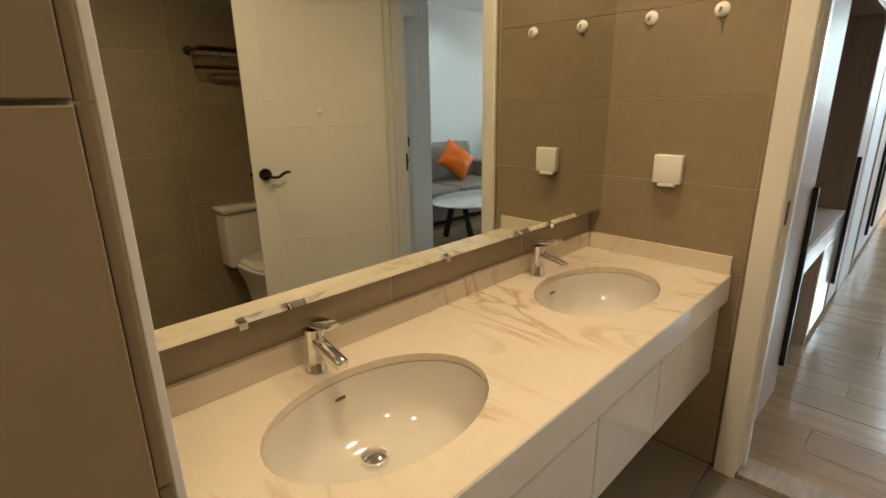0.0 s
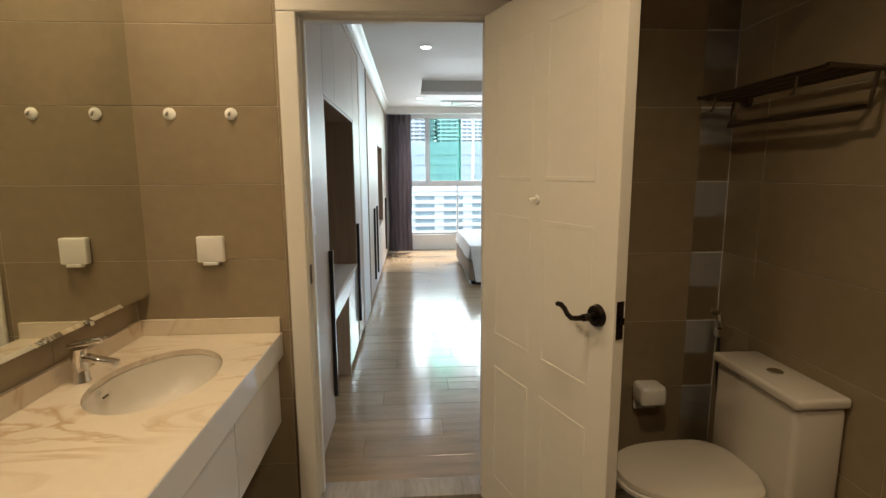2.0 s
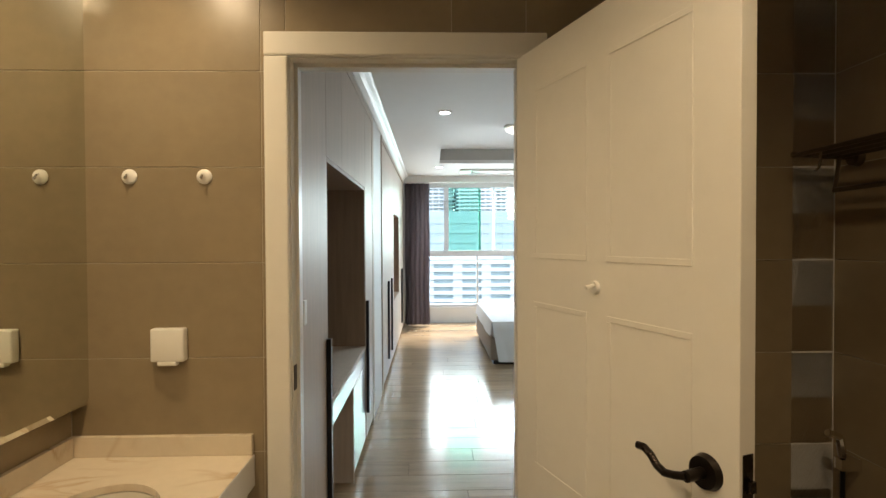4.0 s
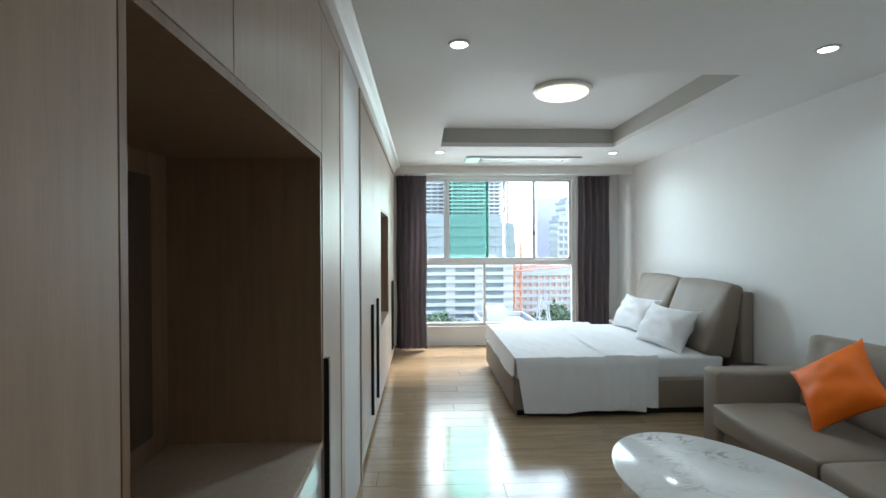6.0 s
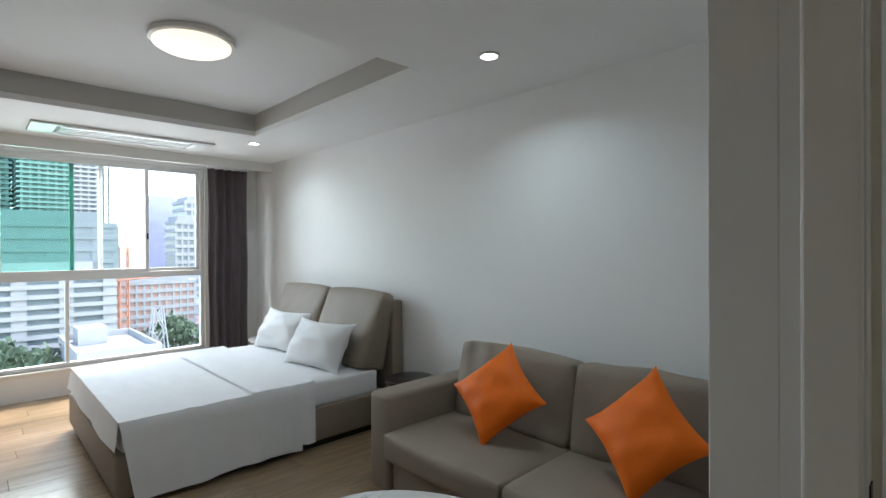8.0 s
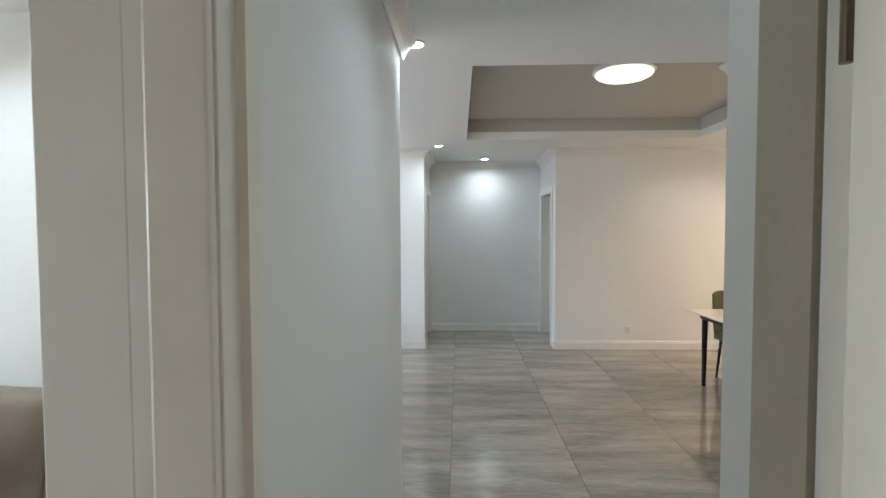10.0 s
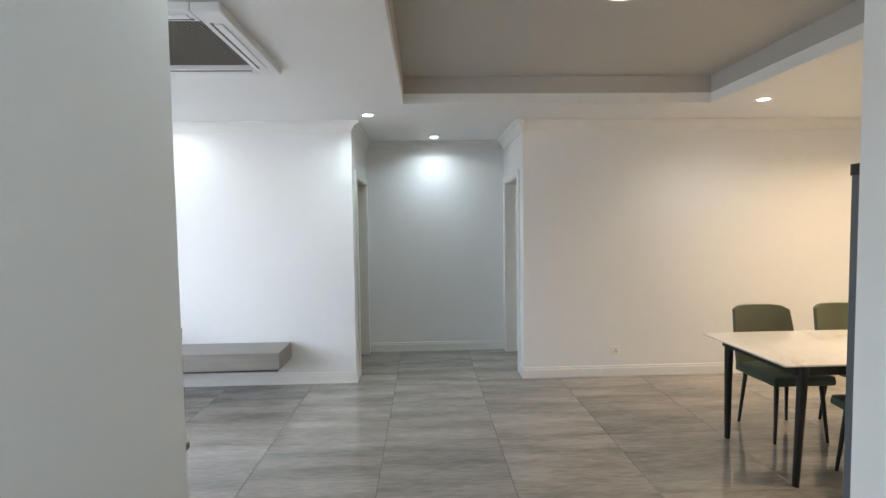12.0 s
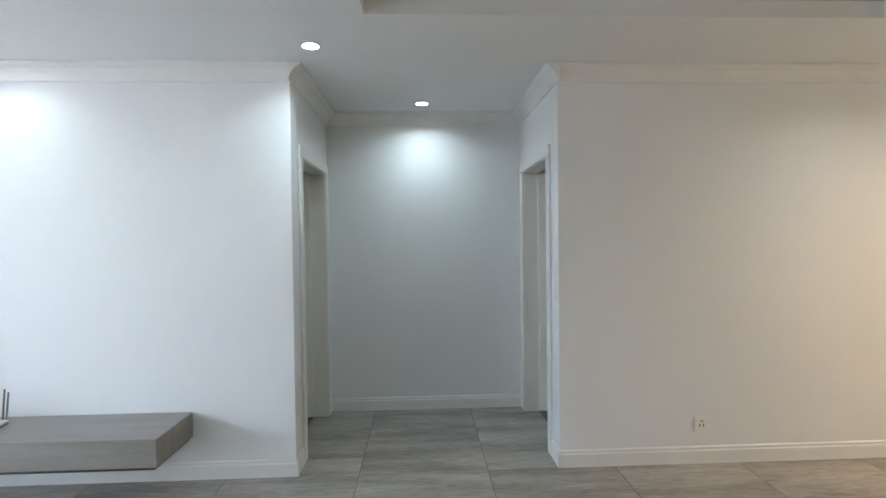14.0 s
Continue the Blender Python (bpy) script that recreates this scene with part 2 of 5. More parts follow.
def cushion(bm, w, d, h, n=16, pinch=0.10, power=2.6, wrinkle=0.0):
    """A stuffed cushion in the xy plane, w by d, h thick, with pulled-out corners."""
    for side in (1, -1):
        grid = []
        for i in range(n + 1):
            row = []
            for j in range(n + 1):
                u, v = 2 * i / n - 1, 2 * j / n - 1
                k = max(0.0, (1 - abs(u) ** power)) ** 0.55 * max(0.0, (1 - abs(v) ** power)) ** 0.55
                sx, sy = 1 - pinch * (1 - v * v) * abs(u) ** 3, 1 - pinch * (1 - u * u) * abs(v) ** 3
                z = side * h / 2 * k + wrinkle * k * noise.noise(Vector((u * 2.3 + w * 9, v * 2.3, side)))
                row.append(bm.verts.new((u * w / 2 * sx, v * d / 2 * sy, z)))
            grid.append(row)
        for i in range(n):
            for j in range(n):
                f = (grid[i][j], grid[i + 1][j], grid[i + 1][j + 1], grid[i][j + 1])
                bm.faces.new(f if side > 0 else f[::-1])
    bmesh.ops.remove_doubles(bm, verts=bm.verts, dist=1e-4)


def puff(bm, x0, x1, y0, y1, z0, z1, n=10, swell=0.03, seed=0.0):
    """An upholstered block: a rounded box whose faces bulge."""
    c = Vector(((x0 + x1) / 2, (y0 + y1) / 2, (z0 + z1) / 2))
    s = Vector(((x1 - x0) / 2, (y1 - y0) / 2, (z1 - z0) / 2))
    bmesh.ops.create_cube(bm, size=2)
    bmesh.ops.subdivide_edges(bm, edges=list(bm.edges), cuts=n, use_grid_fill=True)
    r = min(s) * 0.35
    for v in bm.verts:
        p = Vector(v.co)
        q = Vector([p[i] * s[i] for i in range(3)])
        inner = Vector([max(-(s[i] - r), min(s[i] - r, q[i])) for i in range(3)])
        d = q - inner
        if d.length > 1e-6:
            q = inner + d.normalized() * r
        bul = Vector([p[i] * swell * (1 - p[(i + 1) % 3] ** 2) * (1 - p[(i + 2) % 3] ** 2) if abs(p[i]) > 0.999 else 0 for i in range(3)])
        q += bul + 0.006 * Vector((noise.noise(p * 1.7 + Vector((seed, 0, 0))), noise.noise(p * 1.7 + Vector((0, seed, 4))), noise.noise(p * 1.7 + Vector((9, 0, seed)))))
        v.co = c + q

# ---- structure ----
CZ = 2.57          # ceiling of bedroom and living room
BX0, BX1 = -0.93, 1.55   # bathroom walls
RX = 3.06          # bedroom wall behind the bed
FX = -0.25         # wardrobe fronts
WY = 7.295         # window wall
LX = 7.184         # far wall of the living room
PX = 1.41          # wall with the living room door

setting("floor_bathroom", [(BX0, BX1, -3.0, 0.0, -0.12, -0.032)], GROUT, "grout bed under brown bathroom floor tiles")
setting("floor_bedroom", [(-0.9, 3.2, 0.0, 7.45, -0.12, -0.012)], LGROUT, "underlay below the oak laminate floor")
setting("floor_living_room", [(1.47, 1.72, 0.0, 1.214, -0.12, -0.012), (1.72, 8.5, -4.4, 1.214, -0.12, -0.012), (3.2, 8.5, 1.214, 4.9, -0.119, -0.012)], LGROUT, "dark joints of the grey tiled floor")

# bathroom shell; the tiles hang on it
T = 0.002
setting("wall_vanity", [(BX0 - 0.15, BX0 - T, -3.1, 0.12, -0.12, 2.6)], GROUT, "grouted wall behind the vanity mirror")
setting("wall_toilet", [(BX1 + T, BX1 + 0.15, -3.1, 0.12, -0.12, 2.6)], GROUT, "grouted wall behind the toilet")
setting("wall_bathroom_back", [(BX0 - T, BX1 + T, -3.1, -3.0, -0.12, 2.6)], BTILE, "brown tiled rear wall of the bathroom")
DL, DR, DT = -0.225, 0.515, 2.05
setting("wall_bathroom_door", [(BX0 - T, DL - 0.015, T, 0.06, -0.12, 2.6), (DR + 0.015, BX1 + T, T, 0.06, -0.12, 2.6), (DL - 0.015, DR + 0.015, T, 0.06, DT + 0.015, 2.6)], GROUT, "grouted wall round the bathroom door")
setting("wall_bedroom_door", [(-0.9, DL - 0.015, 0.06, 0.12, -0.01, 2.8), (DR + 0.015, PX, 0.06, 0.12, -0.01, 2.8), (DL - 0.015, DR + 0.015, 0.06, 0.12, DT + 0.015, 2.8)], PAINT, "white plaster wall round the bathroom door")
setting("ceiling_bathroom", [(BX0 - T, BX1 + T, -3.0, 0.06, 2.48, 2.58)], CEIL, "plain bathroom ceiling with downlights")
setting("wall_partition", [(BX0, -0.30, -2.02, -1.86, -0.03, 2.48)], GROUT, "short tiled partition at the end of the vanity")
setting("threshold", [(DL, DR, -0.015, 0.12, -0.03, 0.004)], LTILE, "grey stone threshold under the bathroom door", 0.003)

# bedroom shell
setting("wall_wardrobe", [(-0.98, -0.86, 0.06, 7.45, -0.1, 2.85)], PAINT, "white wall behind the fitted wardrobes")
setting("wall_column", [(-0.86, FX, 2.475, 3.10, 0, CZ)], PAINT, "white plaster pier between two fitted wardrobes", 0.004)
setting("wall_wardrobe_end", [(-0.86, FX + 0.002, 0.12, 0.176, 0, CZ)], PAINT, "narrow white wall beside the wardrobe")
setting("wall_bed", [(RX, RX + 0.14, 1.214, 7.45, -0.1, 2.85)], PAINT, "pale grey-white wall behind bed and sofa")
setting("wall_window", [(-0.86, 0.04, WY, WY + 0.15, -0.1, 2.85), (2.42, RX, WY, WY + 0.15, -0.1, 2.85), (0.04, 2.42, WY, WY + 0.15, -0.1, 0.285), (0.04, 2.42, WY, WY + 0.15, 2.5, 2.85)], PAINT, "white wall round the wide bedroom window")
JL, JR = 0.965, 0.12    # living room door jambs
setting("wall_sofa_end", [(PX, RX, 1.09, 1.214, -0.1, 2.85)], PAINT, "white wall at the end of the sofa", 0.003)
setting("wall_living_door", [(PX, PX + 0.12, JL + 0.015, 1.09, 0, 2.85), (PX, PX + 0.12, 0.0, JR - 0.015, 0, 2.85), (PX, PX + 0.12, JR - 0.015, JL + 0.015, 2.065, 2.85)], PAINT, "white wall round the living room door")
TR = (0.345, 2.27, 3.09, 5.45)   # ceiling recess: x0, x1, y0, y1
setting("ceiling_bedroom", [(-0.86, TR[0], 0.12, WY, CZ, CZ + 0.2), (TR[1], RX, 1.214, WY, CZ, CZ + 0.2), (TR[0], PX, 0.12, 1.214, CZ, CZ + 0.2), (TR[0], TR[1], 1.214, TR[2], CZ, CZ + 0.2), (TR[0], TR[1], TR[3], WY, CZ, CZ + 0.2), (-0.86, PX, 0.12, 1.214, CZ + 0.2, CZ + 0.28), (-0.86, RX, 1.214, WY, CZ + 0.2, CZ + 0.28)], CEIL, "white ceiling with a rectangular lit recess")

# passage and living room shell
PY0, PY1, PE, PE2 = -1.05, 0.972, 3.42, 3.90
setting("wall_passage_left", [(PX + 0.12, PE, PY1, 1.09, 0, 2.85)], PAINT, "plain blue-grey white passage wall", 0.004)
setting("wall_passage_right", [(1.84, PE2, PY0 - 0.12, PY0, 0, 2.85)], PAINT, "plain white passage wall", 0.004)
setting("wall_passage_back", [(1.72, 1.84, PY0 - 0.12, 0.0, 0, 2.85), (PX + 0.12, 1.84, 0.0, 0.10, 0, 2.85)], PAINT, "white wall closing the passage")
setting("wall_living_near", [(PE - 0.12, PE, 1.09, 4.9, 0, 2.85), (PE2 - 0.12, PE2, -4.4, PY0 - 0.12, 0, 2.85)], PAINT, "white wall beside the passage mouth")
AL0, AL1, AX = -0.567, 1.112, 8.367
ND0, ND1 = 7.42, 8.25
setting("wall_television", [(LX, LX + 0.12, AL1, 4.9, 0, 2.85)], PAINT, "white wall behind the television shelf", 0.004)
setting("wall_dining", [(LX, LX + 0.12, -4.4, AL0, 0, 2.85)], PAINT, "white wall beside the dining table", 0.004)
setting("wall_alcove_back", [(AX, AX + 0.12, AL0 - 0.2, AL1 + 0.2, 0, 2.85)], PAINT, "white end wall of the alcove")
setting("wall_alcove_left", [(LX + 0.12, ND0, AL1, AL1 + 0.12, 0, 2.85), (ND1, AX, AL1, AL1 + 0.12, 0, 2.85), (ND0, ND1, AL1, AL1 + 0.12, 2.05, 2.85)], PAINT, "white alcove wall with a doorway")
setting("wall_alcove_right", [(LX + 0.12, ND0, AL0 - 0.12, AL0, 0, 2.85), (ND1, AX, AL0 - 0.12, AL0, 0, 2.85), (ND0, ND1, AL0 - 0.12, AL0, 2.05, 2.85)], PAINT, "white alcove wall with a doorway")
setting("wall_room_behind_left", [(LX + 0.12, AX + 0.12, 2.3, 2.4, 0, 2.6), (AX, AX + 0.12, AL1 + 0.2, 2.3, 0, 2.6)], PAINT, "plain wall of the room behind the doorway")
setting("wall_room_behind_right", [(LX + 0.12, AX + 0.12, -1.9, -1.8, 0, 2.6), (AX, AX + 0.12, -1.8, AL0 - 0.2, 0, 2.6)], PAINT, "plain wall of the room behind the doorway")
setting("wall_living_left", [(PE, 3.5, 4.9, 5.05, 0, 2.85), (5.9, LX + 0.12, 4.9, 5.05, 0, 2.85), (3.5, 5.9, 4.9, 5.05, 0, 0.3), (3.5, 5.9, 4.9, 5.05, 2.45, 2.85)], PAINT, "white wall with a wide window")
setting("wall_living_right", [(PE2, LX + 0.12, -4.55, -4.4, 0, 2.85)], PAINT, "white end wall of the dining area")
LT = (3.91, 6.47, -2.04, 0.575)
setting("ceiling_living_room", [(PX + 0.12, PE - 0.12, 0.0, 1.09, CZ, CZ + 0.23), (1.72, PE - 0.12, PY0 - 0.12, 0.0, CZ, CZ + 0.23), (PE - 0.12, LT[0], -4.4, 4.9, CZ, CZ + 0.23), (LT[1], AX, -4.4, 4.9, CZ, CZ + 0.23), (LT[0], LT[1], -4.4, LT[2], CZ, CZ + 0.23), (LT[0], LT[1], LT[3], 4.9, CZ, CZ + 0.23), (PE - 0.12, AX, -4.4, 4.9, CZ + 0.23, CZ + 0.3)], CEIL, "white ceiling with a rectangular recess")


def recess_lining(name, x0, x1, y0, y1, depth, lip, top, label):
    """Greige boards, darker than the ceiling, on the four upright sides of a ceiling recess, above a white lip, and on
    its top where wanted.
    """
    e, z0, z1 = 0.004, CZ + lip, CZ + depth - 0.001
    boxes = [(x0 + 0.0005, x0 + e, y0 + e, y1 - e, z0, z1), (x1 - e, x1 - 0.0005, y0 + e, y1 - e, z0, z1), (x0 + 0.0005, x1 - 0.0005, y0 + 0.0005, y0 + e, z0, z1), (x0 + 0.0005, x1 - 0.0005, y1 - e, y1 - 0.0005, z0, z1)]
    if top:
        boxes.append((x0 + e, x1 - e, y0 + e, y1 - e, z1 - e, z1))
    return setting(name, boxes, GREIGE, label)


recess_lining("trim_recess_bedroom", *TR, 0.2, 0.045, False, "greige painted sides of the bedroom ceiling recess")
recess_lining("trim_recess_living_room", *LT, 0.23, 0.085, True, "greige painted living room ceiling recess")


def moulding(name, runs, profile, m, label):
    """Trim swept along straight runs: start, end and the way out from the wall; profile in (out, up)."""
    bm = bmesh.new()
    for a, b, o in runs:
        a, b, o = Vector((*a, 0)), Vector((*b, 0)), Vector((*o, 0))
        ends = []
        for p in (a, b):
            ends.append([bm.verts.new(p + o * u + Vector((0, 0, v))) for u, v in profile])
        n = len(profile)
        for i in range(n):
            bm.faces.new((ends[0][i], ends[0][(i + 1) % n], ends[1][(i + 1) % n], ends[1][i]))
        bm.faces.new(ends[0][::-1])
        bm.faces.new(ends[1])
    return tagged(link(name, bm, m), label, "trim", kind="structure")


CROWN = [(0.001, CZ - 0.10), (0.012, CZ - 0.10), (0.018, CZ - 0.085), (0.03, CZ - 0.06), (0.05, CZ - 0.035), (0.075, CZ - 0.022), (0.085, CZ - 0.012), (0.085, CZ - 0.001), (0.001, CZ - 0.001)]
BASE = [(0.001, 0.001), (0.014, 0.001), (0.014, 0.082), (0.010, 0.092), (0.010, 0.104), (0.005, 0.112), (0.001, 0.112)]
moulding("trim_crown_bedroom", [((FX, 0.12), (FX, 6.82), (1, 0))], CROWN, TRIM, "white plaster crown moulding over the wardrobes")
moulding("trim_crown_living_room", [((LX, AL1), (LX, 4.9), (-1, 0)), ((LX, AL0), (LX, -4.4), (-1, 0)), ((LX - 0.08, AL1), (AX, AL1), (0, -1)), ((LX - 0.08, AL0), (AX, AL0), (0, 1)), ((AX, AL0), (AX, AL1), (-1, 0)), ((PE2, PY0), (PE2, -4.4), (1, 0)), ((PE, PY1), (PE, 4.9), (1, 0)), ((PX + 0.12, PY1), (PE + 0.08, PY1), (0, -1)), ((1.84, PY0), (PE2 + 0.08, PY0), (0, 1))], CROWN, TRIM, "white plaster crown moulding")
moulding("baseboard", [((LX, AL1), (LX, 4.9), (-1, 0)), ((LX, AL0), (LX, -4.4), (-1, 0)), ((AX, AL0), (AX, AL1), (-1, 0)), ((LX - 0.014, AL1), (ND0 - 0.07, AL1), (0, -1)), ((LX - 0.014, AL0), (ND0 - 0.07, AL0), (0, 1)), ((ND1 + 0.07, AL1), (AX, AL1), (0, -1)), ((ND1 + 0.07, AL0), (AX, AL0), (0, 1))], BASE, TRIM, "cream painted skirting board")


# ---- doors and windows ----
def casing(parent, boxes, m=TRIM, label=""):
    return part("casing", block(boxes), m, parent, label, bevel=0.006)


d1 = thing("door_1", (0, 0, 0), "cream panelled bathroom door, wide open, in a cream frame", "door", kind="structure")
part("jamb", block([(DL - 0.015, DL, -0.004, 0.124, 0, DT)]), CREAM, d1, bevel=0.002)
part("jamb", block([(DR, DR + 0.015, -0.004, 0.124, 0, DT)]), CREAM, d1, bevel=0.002)
part("jamb", block([(DL - 0.015, DR + 0.015, -0.004, 0.124, DT, DT + 0.015)]), CREAM, d1, bevel=0.002)
part("door_stop", block([(DL, DL + 0.012, 0.04, 0.08, 0.005, DT - 0.012), (DR - 0.012, DR, 0.04, 0.08, 0.005, DT - 0.012), (DL, DR, 0.04, 0.08, DT - 0.012, DT)]), TRIM, d1)
for x0, x1 in ((DL - 0.08, DL - 0.004), (DR + 0.004, DR + 0.08)):
    casing(d1, [(x0, x1, -0.022, -0.002, -0.028, DT + 0.004)], CREAM)
    casing(d1, [(x0, x1, 0.121, 0.137, 0, DT + 0.004)])
casing(d1, [(DL - 0.08, DR + 0.08, -0.024, -0.002, DT + 0.004, DT + 0.08)], CREAM)
casing(d1, [(DL - 0.08, DR + 0.08, 0.121, 0.139, DT + 0.004, DT + 0.08)])
part("strike_plate", block([(DL + 0.0005, DL + 0.003, 0.005, 0.034, 0.985, 1.065)]), BRONZE, d1, "dark bronze strike plate")


def lever(side):
    bm = bmesh.new()
    s = side
    tube(bm, (0.70, 0.02 * s, 1.03), (0.70, 0.034 * s, 1.03), 0.034, 0.030, 24)
    tube(bm, (0.70, 0.034 * s, 1.03), (0.70, 0.075 * s, 1.03), 0.011, 0.011)
    pts = [(0.70, 0.072 * s, 1.03), (0.675, 0.075 * s, 1.022), (0.65, 0.075 * s, 1.016), (0.63, 0.074 * s, 1.022), (0.612, 0.072 * s, 1.036), (0.592, 0.07 * s, 1.043), (0.575, 0.07 * s, 1.041)]
    path_tube(bm, pts, 0.008, 10)
    return bm


leaf = thing("door_leaf", (DR - 0.005, -0.02, 0), "", "")
leaf.parent = d1
leaf.matrix_basis = pose(DR - 0.002, -0.026, 0, 0, 0, -69.5)
bm = block([(0.0, 0.765, -0.02, 0.02, 0.008, 2.04)])
part("slab", bm, CREAM, leaf, bevel=0.002)
for s in (1, -1):
    for z0, z1 in ((0.16, 0.66), (0.79, 1.285), (1.415, 1.92)):
        for x0, x1 in ((0.10, 0.345), (0.42, 0.665)):
            bm = bmesh.new()
            a, b = (0.0195, 0.0214) if s > 0 else (-0.0214, -0.0195)
            w = 0.014
            for q in ((x0, x1, z0, z0 + w), (x0, x1, z1 - w, z1), (x0, x0 + w, z0 + w, z1 - w), (x1 - w, x1, z0 + w, z1 - w)):
                bx(bm, q[0], q[1], a, b, q[2], q[3])
            part("raised_panel", bm, CREAM, leaf, bevel=0.0015)
    part("lever_handle", lever(s), BRONZE, leaf, "curved dark bronze lever handle", smooth=True)
part("latch_plate", block([(0.7645, 0.7675, -0.012, 0.012, 0.975, 1.085), (0.767, 0.778, -0.006, 0.006, 1.02, 1.04)]), BRONZE, leaf, "dark bronze latch plate")
bm = bmesh.new()
tube(bm, (0.38, -0.02, 1.35), (0.38, -0.027, 1.35), 0.017, 0.015, 20)
tube(bm, (0.38, -0.027, 1.355), (0.38, -0.05, 1.35), 0.005, 0.006)
part("hook", bm, PLASTIC, leaf, "round white stick-on hook", smooth=True)
for z in (0.25, 1.80):
    bm = bmesh.new()
    tube(bm, (-0.008, 0.022, z - 0.05), (-0.008, 0.022, z + 0.05), 0.007)
    part("hinge", bm, DARKSTEEL, leaf)

d2 = thing("door_2", (0, 0, 0), "white-grey door frame to the living room, standing open", "door", kind="structure")
for y0, y1 in ((JL, JL + 0.015), (JR - 0.015, JR)):
    part("jamb", block([(PX - 0.004, PX + 0.124, y0, y1, 0, 2.05)]), TRIM, d2, bevel=0.002)
part("jamb", block([(PX - 0.004, PX + 0.124, JR - 0.015, JL + 0.015, 2.05, 2.065)]), TRIM, d2, bevel=0.002)
part("door_stop", block([(PX + 0.05, PX + 0.09, JL - 0.014, JL, 0, 2.036), (PX + 0.05, PX + 0.09, JR, JR + 0.014, 0, 2.036), (PX + 0.05, PX + 0.09, JR, JL, 2.036, 2.05)]), CREAM, d2)
for y0, y1 in ((JL + 0.004, JL + 0.09), (JR - 0.09, JR - 0.004)):
    casing(d2, [(PX - 0.02, PX - 0.002, y0, y1, 0, 2.054)])
casing(d2, [(PX - 0.022, PX - 0.002, JR - 0.09, JL + 0.09, 2.054, 2.14)])
part("strike_plate", block([(PX + 0.012, PX + 0.040, JL - 0.003, JL - 0.0005, 1.03, 1.11)]), BRONZE, d2, "dark bronze strike plate")

leaf2 = thing("door_leaf", (0, 0, 0), "", "")
leaf2.parent = d2
leaf2.matrix_basis = pose(1.375, 0.182, 0, 0, 0, 180)
part("slab", block([(0.0, 0.80, -0.02, 0.02, 0.008, 2.03)]), CREAM, leaf2, bevel=0.002)
for z0, z1 in ((0.16, 0.66), (0.79, 1.285), (1.415, 1.92)):
    for x0, x1 in ((0.10, 0.36), (0.44, 0.70)):
        bm = bmesh.new()
        w = 0.014
        for q in ((x0, x1, z0, z0 + w), (x0, x1, z1 - w, z1), (x0, x0 + w, z0 + w, z1 - w), (x1 - w, x1, z0 + w, z1 - w)):
            bx(bm, q[0], q[1], -0.0212, -0.0195, q[2], q[3])
        part("raised_panel", bm, CREAM, leaf2, bevel=0.0015)
bm = lever(-1)
bmesh.ops.translate(bm, vec=(0.035, 0, 0.0), verts=bm.verts)
part("lever_handle", bm, BRONZE, leaf2, "curved dark bronze lever handle", smooth=True)
part("latch_plate", block([(0.7995, 0.8025, -0.012, 0.012, 0.975, 1.085)]), BRONZE, leaf2, "dark bronze latch plate")
for z in (0.25, 1.80):
    bm = bmesh.new()
    tube(bm, (-0.008, -0.022, z - 0.05), (-0.008, -0.022, z + 0.05), 0.007)
    part("hinge", bm, DARKSTEEL, leaf2)

for k, (yy, o, wl) in enumerate(((AL1, -1, "left"), (AL0, 1, "right"))):
    d = thing("door_%d" % (k + 3), (0, 0, 0), "white frame of an open doorway in the alcove", "door", kind="structure")
    e = 0.12 * -o
    lo, hi = sorted((yy + o * 0.004, yy + e * 1.03))
    part("jamb", block([(ND0, ND0 + 0.015, lo, hi, 0, 2.035)]), CREAM, d)
    part("jamb", block([(ND1 - 0.015, ND1, lo, hi, 0, 2.035)]), CREAM, d)
    part("jamb", block([(ND0, ND1, lo, hi, 2.035, 2.05)]), CREAM, d)
    lo, hi = sorted((yy + o * 0.001, yy + o * 0.018))
    for x0, x1 in ((ND0 - 0.07, ND0 + 0.008), (ND1 - 0.008, ND1 + 0.07)):
        casing(d, [(x0, x1, lo, hi, 0, 2.04)])
    casing(d, [(ND0 - 0.07, ND1 + 0.07, lo, hi, 2.04, 2.115)])
    # leaf swung into the room behind
    lf = thing("door_leaf", (0, 0, 0), "", "")
    lf.parent = d
    lf.matrix_basis = pose(ND1 - 0.02, yy + e, 0, 0, 0, 100 if o < 0 else -100)
    part("slab", block([(0, 0.78, -0.02, 0.02, 0.01, 2.03)]), CREAM, lf, bevel=0.002)

w1 = thing("window_1", (0.04, WY, 0.285), "wide white aluminium window with a green-tinted sliding pane", "window", kind="structure")
W, Hh, mz = 2.38, 2.215, 0.94
fr = [(0, W, 0.03, 0.10, 0, 0.045), (0, W, 0.03, 0.10, Hh - 0.045, Hh), (0, 0.045, 0.03, 0.10, 0.045, Hh - 0.045), (W - 0.045, W, 0.03, 0.10, 0.045, Hh - 0.045), (0.045, W - 0.045, 0.03, 0.10, mz - 0.035, mz + 0.035)]
part("window_frame", block(fr), ALU, w1, bevel=0.004)
part("mullion", block([(1.0, 1.035, 0.035, 0.095, 0.045, mz - 0.035)]), ALU, w1, bevel=0.003)


FILM = mat("green_film_edge", (0.03, 0.20, 0.15), 0.5)


